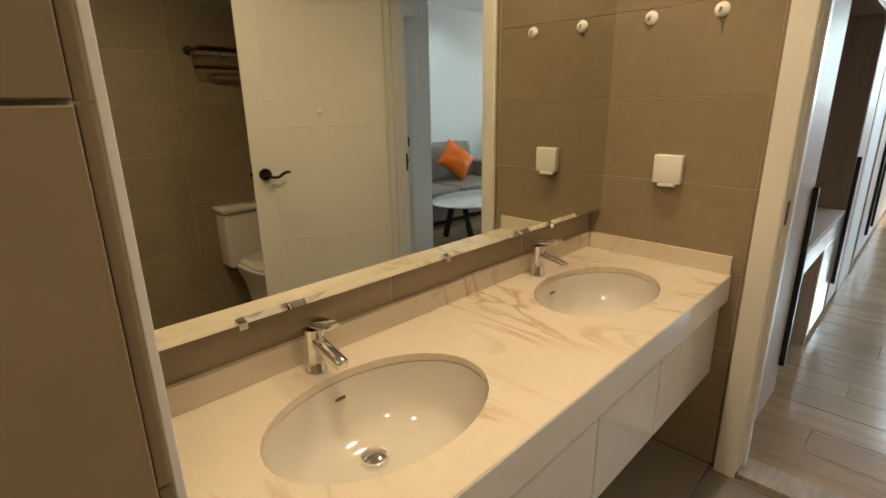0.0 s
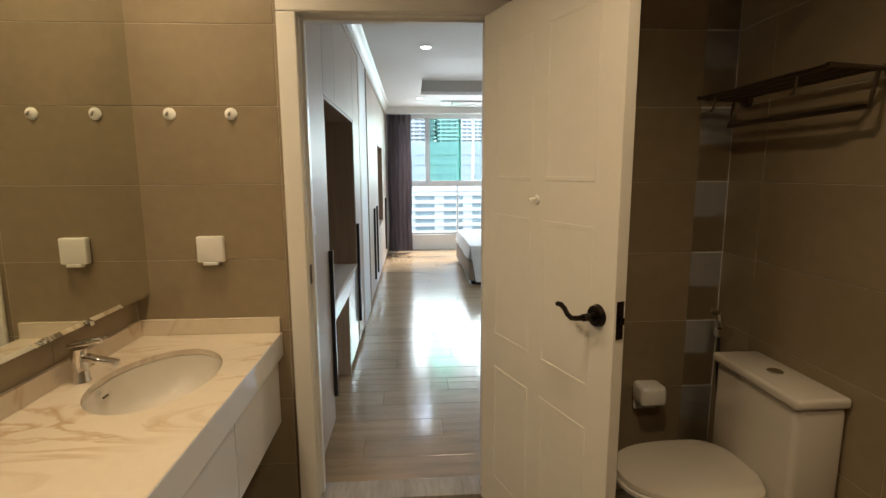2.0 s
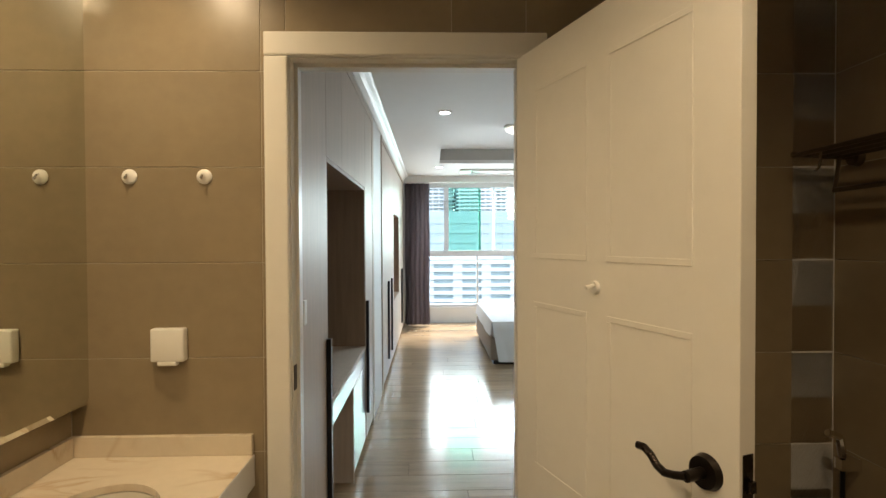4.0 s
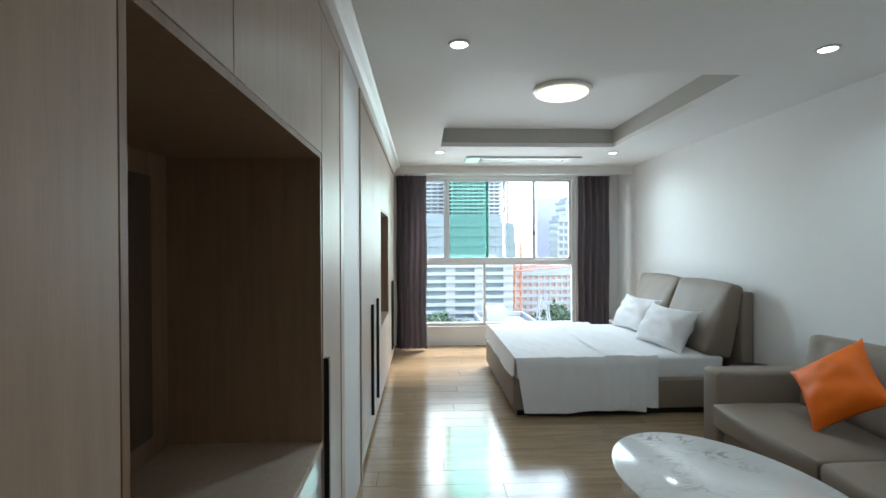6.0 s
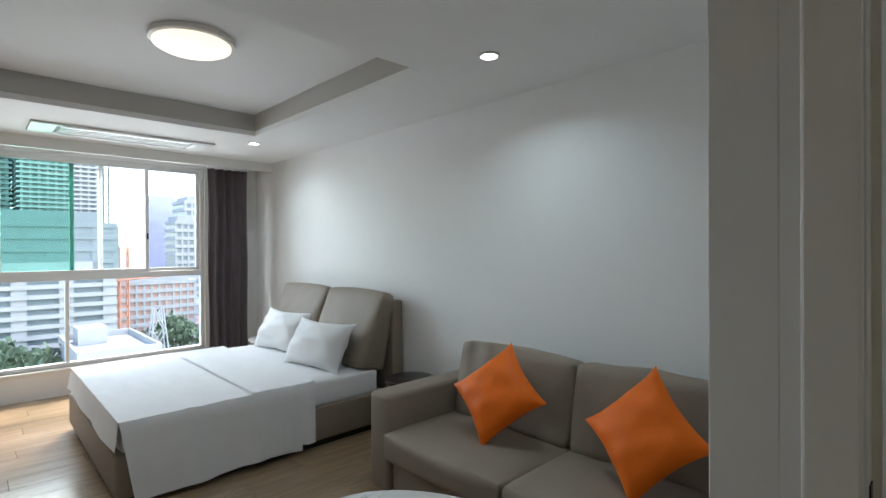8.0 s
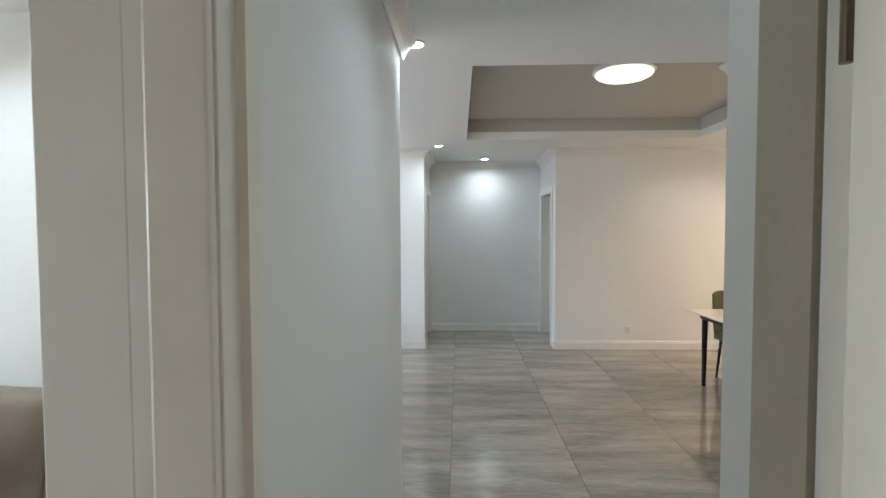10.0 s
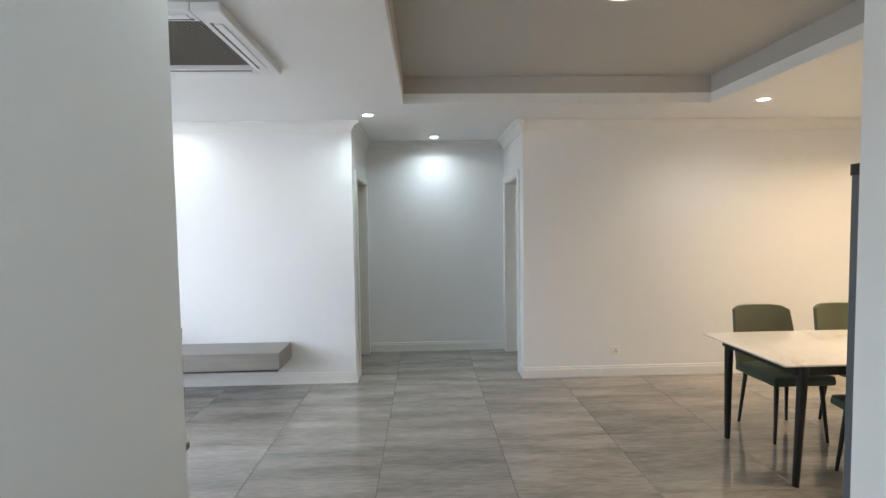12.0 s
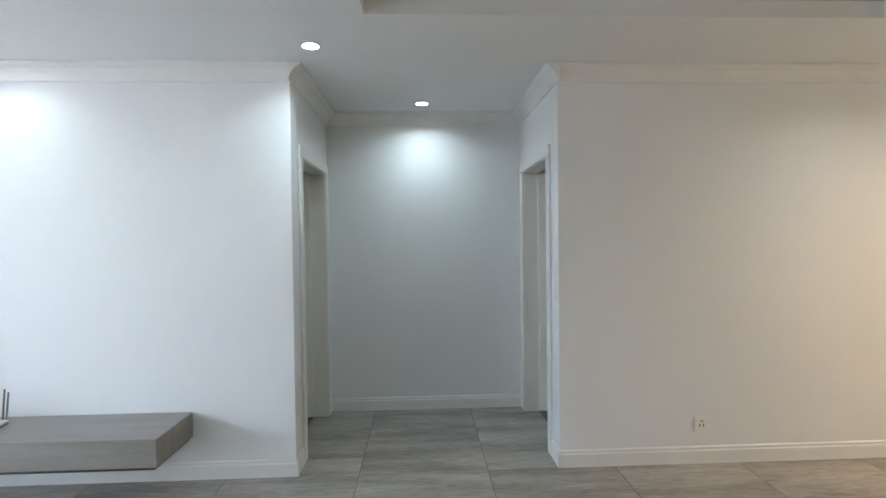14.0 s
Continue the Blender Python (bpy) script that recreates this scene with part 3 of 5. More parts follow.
def sash(x0, x1, y, g, frame_mat=ALU):
    s = part("sash", block([(x0, x0 + 0.04, y, y + 0.03, mz + 0.035, Hh - 0.045), (x1 - 0.04, x1, y, y + 0.03, mz + 0.035, Hh - 0.045), (x0 + 0.04, x1 - 0.04, y, y + 0.03, mz + 0.035, mz + 0.07), (x0 + 0.04, x1 - 0.04, y, y + 0.03, Hh - 0.075, Hh - 0.045)]), frame_mat, w1, bevel=0.002)
    p = part("pane", block([(x0 + 0.04, x1 - 0.04, y + 0.012, y + 0.018, mz + 0.07, Hh - 0.075)]), g, s)
    p.visible_shadow = False
    return s


sash(0.045, 0.458, 0.068, GLASS)
sash(0.462, 1.085, 0.068, GREENGLASS, FILM)
sash(0.46, 1.78, 0.035, GLASS)
sash(1.30, 2.335, 0.069, GLASS)
for x0, x1 in ((0.045, 1.0), (1.035, 2.335)):
    p = part("pane", block([(x0, x1, 0.06, 0.066, 0.045, mz - 0.035)]), GLASS, w1)
    p.visible_shadow = False
part("latch", block([(1.755, 1.77, 0.022, 0.036, mz + 0.40, mz + 0.47)]), BLACK, w1)
part("window_sill", block([(-0.02, W + 0.02, -0.02, 0.05, -0.03, 0.0)]), ALU, w1, bevel=0.004)

w2 = thing("window_2", (3.5, 4.9, 0.3), "wide white aluminium living room window", "window", kind="structure")
part("window_frame", block([(0, 2.4, 0.04, 0.1, 0, 0.05), (0, 2.4, 0.04, 0.1, 2.1, 2.15), (0, 0.05, 0.04, 0.1, 0.05, 2.1), (2.35, 2.4, 0.04, 0.1, 0.05, 2.1), (1.17, 1.23, 0.04, 0.1, 0.05, 2.1)]), ALU, w2)


# ---- ceiling fittings ----
def downlight(x, y, z, watts, colour, group):
    t = thing("downlight", (x, y, z), "small round white recessed ceiling downlight, lit", "downlight", group)
    bm = bmesh.new()
    lathe(bm, [(0.060, -0.001), (0.060, -0.006), (0.052, -0.010), (0.046, -0.010), (0.044, -0.004)], 28)
    part("rim", bm, ALU, t, smooth=True)
    bm = bmesh.new()
    tube(bm, (0, 0, -0.007), (0, 0, -0.003), 0.045, 0.045, 28)
    part("diffuser", bm, LAMPGLOW, t, "glowing white disc")
    lamp("downlight_lamp", x, y, z - 0.013, 0.04, watts, colour)


def dome(x, y, z, watts, colour):
    t = thing("ceiling_light", (x, y, z), "round flat dome ceiling light with glowing diffuser", "ceiling light")
    bm = bmesh.new()
    lathe(bm, [(0.232, -0.001), (0.236, -0.02), (0.233, -0.03), (0.214, -0.036)], 48)
    part("rim", bm, TRIM, t, smooth=True)
    bm = bmesh.new()
    lathe(bm, [(0.214, -0.032), (0.21, -0.052), (0.18, -0.068), (0.11, -0.078), (0.105, -0.074), (0.001, -0.076)], 48)
    part("diffuser", bm, DOMEGLOW, t, "warm glowing diffuser", smooth=True)
    lamp("ceiling_lamp", x, y, z - 0.10, 0.2, watts, colour, 170)


def cassette(x0, x1, y0, y1, z, thin=False):
    t = thing("air_conditioner", ((x0 + x1) / 2, (y0 + y1) / 2, z), "white ceiling cassette air conditioner with grey grille", "air conditioner")
    w, d = (x1 - x0) / 2, (y1 - y0) / 2
    h = 0.02 if thin else 0.045
    parts("panel", [(-w, w, -d, -d * 0.72, -h, -0.001), (-w, w, d * 0.72, d, -h, -0.001), (-w, -w * 0.75, -d * 0.72, d * 0.72, -h, -0.001), (w * 0.75, w, -d * 0.72, d * 0.72, -h, -0.001)], ALU, t, bevel=0.008)
    part("backing", block([(-w * 0.75, w * 0.75, -d * 0.72, d * 0.72, -h * 0.4, -0.001)]), GRILLE, t)
    n = 4 if thin else 36
    for i in range(n):
        y = -d * 0.68 + (i + 0.5) * d * 1.36 / n
        part("slat", block([(-w * 0.72, w * 0.72, y - d * 0.3 / n, y + d * 0.3 / n, -h * (0.9 if thin else 0.55), -h * 0.35)]), ALU if thin else GRILLE, t)
    for s in (-1, 1):
        if not thin:
            part("outlet_slot", block([(-w * 0.72, w * 0.72, s * d * 0.80 - 0.008, s * d * 0.80 + 0.008, -h - 0.0015, -h + 0.002)]), BLACK, t)
            part("outlet_slot", block([(s * w * 0.81 - 0.008, s * w * 0.81 + 0.008, -d * 0.68, d * 0.68, -h - 0.0015, -h + 0.002)]), BLACK, t)
            part("flap", block([(s * w * 0.88 - 0.02, s * w * 0.88 + 0.02, -d * 0.66, d * 0.66, -h - 0.006, -h + 0.002)]), ALU, t, bevel=0.003)
        part("flap", block([(-w * 0.7, w * 0.7, s * d * 0.86 - 0.02, s * d * 0.86 + 0.02, -h - 0.006, -h + 0.002)]), ALU, t, bevel=0.003)


for x, y in ((0.345, 2.65), (0.345, 5.76), (2.39, 5.76), (2.39, 2.65)):
    downlight(x, y, CZ, BED_W, COOL, "bedroom downlights")
dome(1.29, 4.02, CZ + 0.2, DOME_W, NEUTRAL)
cassette(0.68, 2.12, 6.05, 6.47, CZ, True)
# Unseen, added for brightness: the WARM pair and the passage lamp at (2.35, 0.2).
for x, y, c in ((6.85, 0.91, COOL), (8.02, 0.29, COOL), (6.85, 2.75, COOL), (3.52, 0.90, COOL), (6.34, -2.41, NEUTRAL), (6.0, -3.7, WARM), (4.6, -3.2, WARM), (2.35, 0.2, COOL)):
    downlight(x, y, CZ, LIV_W * (4.2 if c == WARM else 0.5 if y > 2 else 1), c, "living room downlights")
dome(4.72, -0.62, CZ + 0.224, DOME_W, NEUTRAL)
cassette(4.55, 5.50, 1.30, 2.25, CZ)
# The last, at (0.80, -2.2), is unseen, added to brighten toilet side and partition.
for x, y in ((-0.58, -0.42), (-0.55, -1.42), (0.58, -1.25), (0.80, -2.2)):
    downlight(x, y, 2.48, BATH_W, WARM, "bathroom downlights")


# ---- bathroom things ----
VY0, VZ = -1.855, 0.785
SINKS = ((-0.630, -1.375), (-0.635, -0.455))
SA, SB = 0.182, 0.262


def slab_with_holes(x0, x1, y0, y1, z0, z1, holes, seg=40):
    """A slab with oval holes: each hole's cell is a ring of quads from the oval to its cell's border."""
    bm = bmesh.new()
    cuts = [y0] + [(a[1] + b[1]) / 2 for a, b in zip(holes, holes[1:])] + [y1]
    for (cx, cy), c0, c1 in zip(holes, cuts, cuts[1:]):
        for z in (z0, z1):
            inner, outer = [], []
            for i in range(seg):
                a = 2 * math.pi * (i + 0.5) / seg
                dx, dy = math.cos(a), math.sin(a)
                inner.append(bm.verts.new((cx + SA * dx, cy + SB * dy, z)))
                k = min((x1 - cx) / dx if dx > 1e-9 else (x0 - cx) / dx if dx < -1e-9 else 9e9, (c1 - cy) / dy if dy > 1e-9 else (c0 - cy) / dy if dy < -1e-9 else 9e9)
                outer.append(bm.verts.new((cx + k * dx, cy + k * dy, z)))
            corners = [bm.verts.new((x, y, z)) for x, y in ((x1, c0), (x1, c1), (x0, c1), (x0, c0))]
            for i in range(seg):
                j = (i + 1) % seg
                o1, o2 = outer[i].co, outer[j].co
                extra = [c for c in corners if (abs(c.co.x - o1.x) < 1e-6 or abs(c.co.y - o1.y) < 1e-6) and (abs(c.co.x - o2.x) < 1e-6 or abs(c.co.y - o2.y) < 1e-6) and abs(o1.x - o2.x) > 1e-6 and abs(o1.y - o2.y) > 1e-6]
                f = [inner[i], outer[i], *extra[:1], outer[j], inner[j]]
                bm.faces.new(f if z == z1 else f[::-1])
            if z == z0:
                low = inner
            else:
                for i in range(seg):
                    j = (i + 1) % seg
                    bm.faces.new((low[i], low[j], inner[j], inner[i]))
    bx(bm, x1 - 0.004, x1, y0, y1, z0 - 0.001, z1 - 0.0015)
    return bm


ct = thing("vanity_counter", (0, 0, 0), "cream marble vanity counter with low splashback and two basins", "counter")
part("slab", slab_with_holes(BX0, -0.352, VY0, 0, VZ - 0.02, VZ, SINKS), COUNTER, ct)
part("splashback", block([(BX0, BX0 + 0.018, VY0, -0.018, VZ, VZ + 0.065)]), COUNTER, ct, bevel=0.002)
part("splashback", block([(BX0, -0.354, -0.018, 0, VZ, VZ + 0.065)]), COUNTER, ct, bevel=0.002)
part("front_apron", block([(-0.372, -0.350, VY0, 0, VZ - 0.105, VZ - 0.002)]), GLOSSWHITE, ct, "glossy white marble apron", bevel=0.003)
for k, (sx, sy) in enumerate(SINKS):
    b = thing("washbasin", (sx, sy, VZ - 0.02), "oval white porcelain undermount washbasin", "washbasin", "washbasins in the counter")
    bm = bmesh.new()
    prof = [(1.06, 0.0), (1.03, -0.001), (1.0, -0.004), (0.985, -0.02), (0.95, -0.06), (0.86, -0.105), (0.68, -0.135), (0.4, -0.147), (0.13, -0.15), (0.002, -0.151), (0.002, -0.156), (0.3, -0.16), (0.75, -0.15), (1.02, -0.06), (1.06, -0.01)]
    lathe(bm, prof, 56, SA, SB, caps=False)
    part("bowl", bm, PORCELAIN, b, smooth=True)
    bm = bmesh.new()
    lathe(bm, [(0.034, -0.149), (0.035, -0.142), (0.030, -0.132), (0.015, -0.127), (0.001, -0.126)], 28, at=(-0.05, 0, 0))
    part("drain_plug", bm, CHROME, b, "domed chrome drain plug", smooth=True)
    part("overflow_slot", block([(-SA * 0.962, -SA * 0.955 + 0.004, -0.013, 0.013, -0.044, -0.039)]), DARKSTEEL, b)
    f = thing("tap", (-0.862, sy - 0.02, VZ), "chrome single-lever basin mixer tap", "tap", "basin taps")
    bm = bmesh.new()
    lathe(bm, [(0.027, 0.0), (0.027, 0.006), (0.024, 0.01), (0.022, 0.06), (0.024, 0.10), (0.024, 0.112)], 28)
    part("body", bm, CHROME, f, smooth=True)
    bm = bmesh.new()
    bx(bm, 0.0, 0.115, -0.016, 0.016, -0.011, 0.013, Matrix.Translation((0.005, 0, 0.083)) @ Matrix.Rotation(radians(14), 4, "Y"))
    part("spout", bm, CHROME, f, bevel=0.007, segs=3, smooth=True)
    bm = bmesh.new()
    bx(bm, -0.026, 0.085, -0.021, 0.021, -0.007, 0.009, Matrix.Translation((0, 0, 0.126)) @ Matrix.Rotation(radians(-9), 4, "Y"))
    part("lever", bm, CHROME, f, bevel=0.006, segs=3, smooth=True)
for k, (y0, y1) in enumerate(((VY0 + 0.003, -0.92), (-0.916, -0.535), (-0.531, -0.004))):
    c = thing("vanity_cabinet", ((BX0 - 0.372) / 2, (y0 + y1) / 2, 0.38), "white lacquered wall-hung vanity cabinet unit", "cabinet", "vanity cabinets")
    w, d, fx = y1 - y0, 0.0, -0.372 - (BX0 - 0.372) / 2
    part("body", block([(-0.272, fx - 0.02, -w / 2 + 0.002, w / 2 - 0.002, 0, 0.01), (-0.272, fx - 0.02, -w / 2 + 0.002, -w / 2 + 0.018, 0.01, 0.295), (-0.272, fx - 0.02, w / 2 - 0.018, w / 2 - 0.002, 0.01, 0.295)]), GLOSSWHITE, c)
    part("door", block([(fx - 0.02, fx - 0.001, -w / 2 + 0.0015, w / 2 - 0.0015, 0.0, 0.298)]), GLOSSWHITE, c, bevel=0.002)

mr = thing("mirror", (BX0, -0.93, 0.95), "wide clear bathroom mirror above the marble counter", "mirror")
part("plate", block([(0.045, 0.056, -0.92, 0.936, 0.02, 1.50)]), MIRROR, mr)
bm = bmesh.new()
v = [bm.verts.new(p) for p in ((0.056, -0.92, 0.022), (0.056, 0.936, 0.022), (0.048, 0.936, 0.0), (0.048, -0.925, 0.0))]
bm.faces.new(v)
part("bevel", bm, MIRROR, mr)
part("backing", block([(0.001, 0.0445, -0.92, 0.935, 0.004, 1.50)]), GROUT, mr)
for y in (-0.62, 0.0, 0.55):
    part("clip", block([(0.03, 0.061, y - 0.010, y + 0.010, -0.008, 0.010)]), CHROME, mr, bevel=0.002)

s = thing("socket_box", (-0.61, 0, 1.14), "cream plastic splash-proof socket cover on brown tiles", "socket")
part("cover", block([(-0.052, 0.052, -0.034, -0.001, -0.05, 0.055)]), PLASTIC, s, bevel=0.006, segs=3, smooth=True)
part("lip", block([(-0.03, 0.03, -0.036, -0.012, -0.062, -0.048)]), PLASTIC, s, bevel=0.004)
for x in (-0.735, -0.50):
    h = thing("wall_hook", (x, 0, 1.675), "round white stick-on wall hook", "hook", "wall hooks")
    bm = bmesh.new()
    lathe(bm, [(0.024, 0.001), (0.024, 0.004), (0.018, 0.009), (0.001, 0.010)], 24)
    bmesh.ops.rotate(bm, matrix=Matrix.Rotation(radians(90), 3, "X"), verts=bm.verts)
    part("plate", bm, PLASTIC, h, smooth=True)
    bm = bmesh.new()
    path_tube(bm, [(0, -0.008, 0.008), (0, -0.02, 0.003), (0, -0.024, -0.008), (0, -0.03, -0.006)], 0.0035)
    part("peg", bm, CHROME, h)

to = thing("toilet", (1.55, -0.49, -0.02), "white porcelain close-coupled toilet with closed lid", "toilet")
part("tank", block([(-0.175, -0.005, -0.205, 0.205, 0.36, 0.735)]), PORCELAIN, to, bevel=0.02, segs=3, smooth=True)
part("tank_lid", block([(-0.188, -0.003, -0.215, 0.215, 0.735, 0.772)]), PORCELAIN, to, bevel=0.012, segs=3, smooth=True)
bm = bmesh.new()
lathe(bm, [(0.026, 0.772), (0.026, 0.777), (0.02, 0.780), (0.001, 0.780)], 24, at=(-0.095, 0, 0))
part("flush_button", bm, CHROME, to, smooth=True)


def oval_loft(profile, seg=40, x_back=-0.17):
    """Toilet shapes: egg-shaped sections, straight at the back; profile rows of length, half width and height."""
    bm = bmesh.new()
    rings = []
    for ln, hw, z, xo in profile:
        ring = []
        for i in range(seg):
            a = 2 * math.pi * i / seg
            c, s_ = math.cos(a), math.sin(a)
            x = -abs(c) ** 0.9 * ln * 0.62 if c > 0 else abs(c) ** 0.45 * ln * 0.38
            y = (abs(s_) ** 0.8) * hw * (1 if s_ > 0 else -1)
            ring.append(bm.verts.new((x_back - ln * 0.38 + x + xo, y, z)))
        rings.append(ring)
    for a, b in zip(rings, rings[1:]):
        for i in range(seg):
            j = (i + 1) % seg
            bm.faces.new((a[i], a[j], b[j], b[i]))
    bm.faces.new(rings[0][::-1])
    bm.faces.new(rings[-1])
    return bm


part("bowl", oval_loft([(0.40, 0.11, 0.0, 0.0), (0.38, 0.10, 0.12, 0), (0.42, 0.13, 0.25, 0), (0.50, 0.18, 0.36, 0), (0.51, 0.185, 0.385, 0)], x_back=-0.10), PORCELAIN, to, smooth=True)
part("seat", oval_loft([(0.47, 0.185, 0.386, 0), (0.475, 0.19, 0.39, 0), (0.475, 0.19, 0.402, 0), (0.47, 0.185, 0.406, 0)]), PLASTIC, to, smooth=True)
part("lid", oval_loft([(0.465, 0.182, 0.407, 0), (0.47, 0.187, 0.412, 0), (0.465, 0.182, 0.424, 0), (0.40, 0.15, 0.432, 0)]), PORCELAIN, to, smooth=True)

tp = thing("toilet_roll_holder", (1.235, 0, 0.455), "cream plastic toilet roll holder", "roll holder")
part("cover", block([(-0.058, 0.058, -0.105, -0.001, -0.02, 0.07)]), PLASTIC, tp, bevel=0.02, segs=4, smooth=True)
part("base", block([(-0.05, 0.05, -0.02, -0.001, -0.065, -0.02)]), PLASTIC, tp, bevel=0.005)
rk = thing("towel_rack", (BX1, -0.40, 1.72), "dark tarnished metal towel rack with shelf bars", "towel rack")
for y in (-0.31, 0.31):
    bm = bmesh.new()
    tube(bm, (-0.001, y, 0), (-0.02, y, 0), 0.028, 0.024, 20)
    path_tube(bm, [(-0.01, y, 0), (-0.21, y, 0.01)], 0.008)
    path_tube(bm, [(-0.06, y, 0), (-0.075, y, -0.10)], 0.006)
    part("bracket", bm, DARKSTEEL, rk, smooth=True)
for x in (-0.045, -0.10, -0.155, -0.205):
    bm = bmesh.new()
    tube(bm, (x, -0.31, 0.006), (x, 0.31, 0.006), 0.007)
    part("shelf_bar", bm, DARKSTEEL, rk, smooth=True)
bm = bmesh.new()
tube(bm, (-0.075, -0.31, -0.10), (-0.075, 0.31, -0.10), 0.008)
part("towel_bar", bm, DARKSTEEL, rk, smooth=True)
for y in (-0.2, 0.2):
    bm = bmesh.new()
    path_tube(bm, [(-0.205, y, 0), (-0.212, y, -0.045), (-0.222, y, -0.055)], 0.004)
    part("hook", bm, DARKSTEEL, rk)
bs = thing("bidet_spray", (1.50, -0.10, 0.55), "chrome hand bidet spray on the wall", "spray")
bm = bmesh.new()
path_tube(bm, [(0, 0, 0.24), (-0.01, 0, 0.30), (-0.05, 0, 0.315)], 0.012)
part("head", bm, CHROME, bs, smooth=True)
part("holder", block([(-0.015, 0.049, -0.015, 0.015, 0.2, 0.235)]), CHROME, bs)
bm = bmesh.new()
path_tube(bm, [(0, 0, 0.24), (0.0, 0.0, 0.1), (0.005, -0.02, -0.1), (0.03, -0.04, -0.25), (0.045, -0.04, -0.30)], 0.007)
part("hose", bm, BLACK, bs)


# ---- bedroom things ----
def handle(parent, y, z0, z1, x):
    return part("handle", block([(x + 0.001, x + 0.022, y - 0.016, y + 0.016, z0, z1)]), BLACK, parent, "long black metal handle", bevel=0.002)


def front(parent, y0, y1, z0, z1, name="door", m=None, x=FX):
    return part(name, block([(x - 0.02, x, y0 + 0.0015, y1 - 0.0015, z0 + 0.0015, z1 - 0.0015)]), m or VENEER, parent, bevel=0.0015)


wa = thing("wardrobe", (0, 0, 0), "fitted greige wood wardrobe with a tall open niche and desk", "wardrobe", "fitted wardrobes")
X0 = -0.86
part("carcass", block([(X0, FX - 0.022, 0.178, 0.195, 0, 2.5), (X0, FX - 0.022, 0.635, 0.655, 0, 2.42), (X0, FX - 0.022, 1.955, 1.975, 0, 2.42), (X0, FX - 0.022, 2.452, 2.472, 0, 2.5), (X0, FX - 0.022, 0.195, 0.635, 2.42, 2.44), (X0, FX - 0.022, 1.975, 2.452, 2.42, 2.44), (X0, FX - 0.022, 0.655, 1.955, 2.42, 2.44)]), VENEER, wa)
parts("niche_lining", ([(X0 + 0.002, X0 + 0.02, 0.655, 1.955, 0.05, 1.83), (X0 + 0.02, FX - 0.002, 0.655, 1.955, 1.83, 1.85), (X0 + 0.02, FX - 0.002, 0.655, 0.672, 0.72, 1.83), (X0 + 0.02, FX - 0.002, 1.938, 1.955, 0.72, 1.83)]), VENEER_IN, wa, "brown wood lining of the niche")
part("back_panel", block([(X0 + 0.02, X0 + 0.03, 0.80, 1.81, 0.80, 1.74)]), mat("dark_brown_panel", (0.12, 0.083, 0.058), 0.45, vary=0.2, stretch=(9, 9, 0.5)), wa, "dark panel at the back of the niche")
part("desktop", block([(X0 + 0.02, FX, 0.657, 1.953, 0.69, 0.72)]), VENEER, wa, bevel=0.002)
front(wa, 0.675, 1.94, 0.58, 0.69, "drawer", GLOSSWHITE, FX - 0.004)
dr = front(wa, 1.42, 1.94, 0.05, 0.578, "door", GLOSSWHITE, FX - 0.004)
part("side_panel", block([(X0 + 0.02, FX - 0.006, 1.40, 1.418, 0.0, 0.58)]), VENEER, wa)
a = front(wa, 0.20, 0.65, 0.05, 2.42)
handle(a, 0.632, 0.20, 1.03, FX)
front(wa, 0.652, 1.05, 1.85, 2.42)
front(wa, 1.05, 1.965, 1.85, 2.42)
a = front(wa, 1.967, 2.38, 0.05, 2.42)
handle(a, 1.985, 0.23, 1.04, FX)
parts("filler", ([(FX - 0.02, FX + 0.004, 2.382, 2.474, 0, 2.46), (FX - 0.02, FX + 0.004, 0.178, 0.198, 0, 2.46), (FX - 0.02, FX + 0.004, 0.198, 2.382, 2.422, 2.47)]), VENEER, wa, bevel=0.003)
parts("plinth", ([(FX - 0.06, FX - 0.03, 0.198, 0.65, 0, 0.05), (FX - 0.06, FX - 0.03, 1.42, 2.38, 0, 0.05)]), VENEER, wa)
part("switch", block([(FX + 0.005, FX + 0.016, 0.182, 0.222, 1.165, 1.255)]), PLASTIC, wa, "white light switch plate", bevel=0.003)

wb = thing("wardrobe", (0, 0, 0), "long fitted greige wardrobe with square niche and black handles", "wardrobe", "fitted wardrobes")
part("carcass", block([(X0, FX - 0.022, 3.104, 3.124, 0, 2.48), (X0, FX - 0.022, 4.65, 4.668, 0, 2.48), (X0, FX - 0.022, 5.684, 5.702, 0, 2.48), (X0, FX - 0.022, 6.80, 6.82, 0, 2.48), (X0, FX - 0.022, 3.124, 4.65, 2.46, 2.48), (X0, FX - 0.022, 4.668, 5.684, 2.46, 2.48), (X0, FX - 0.022, 5.702, 6.80, 2.46, 2.48)]), VENEER, wb)
parts("niche_lining", ([(X0 + 0.3, X0 + 0.32, 4.668, 5.684, 0.73, 1.81), (X0 + 0.32, FX - 0.002, 4.672, 5.68, 1.81, 1.83), (X0 + 0.32, FX - 0.002, 4.672, 4.69, 0.73, 1.81), (X0 + 0.32, FX - 0.002, 5.662, 5.68, 0.73, 1.81), (X0 + 0.32, FX - 0.001, 4.672, 5.68, 0.71, 0.73)]), VENEER_IN, wb, "brown wood lining of the niche")
for y0, y1, z0, z1, hy in ((3.15, 4.005, 0.05, 2.43, 3.79), (4.005, 4.66, 0.05, 2.43, 4.225), (4.66, 5.69, 1.83, 2.43, None), (4.66, 5.175, 0.05, 0.708, None), (5.175, 5.69, 0.05, 0.708, None), (5.69, 6.24, 0.05, 2.43, 6.17), (6.24, 6.79, 0.05, 2.43, 6.31)):
    a = front(wb, y0, y1, z0, z1)
    if hy:
        handle(a, hy, 0.19, 1.035, FX)
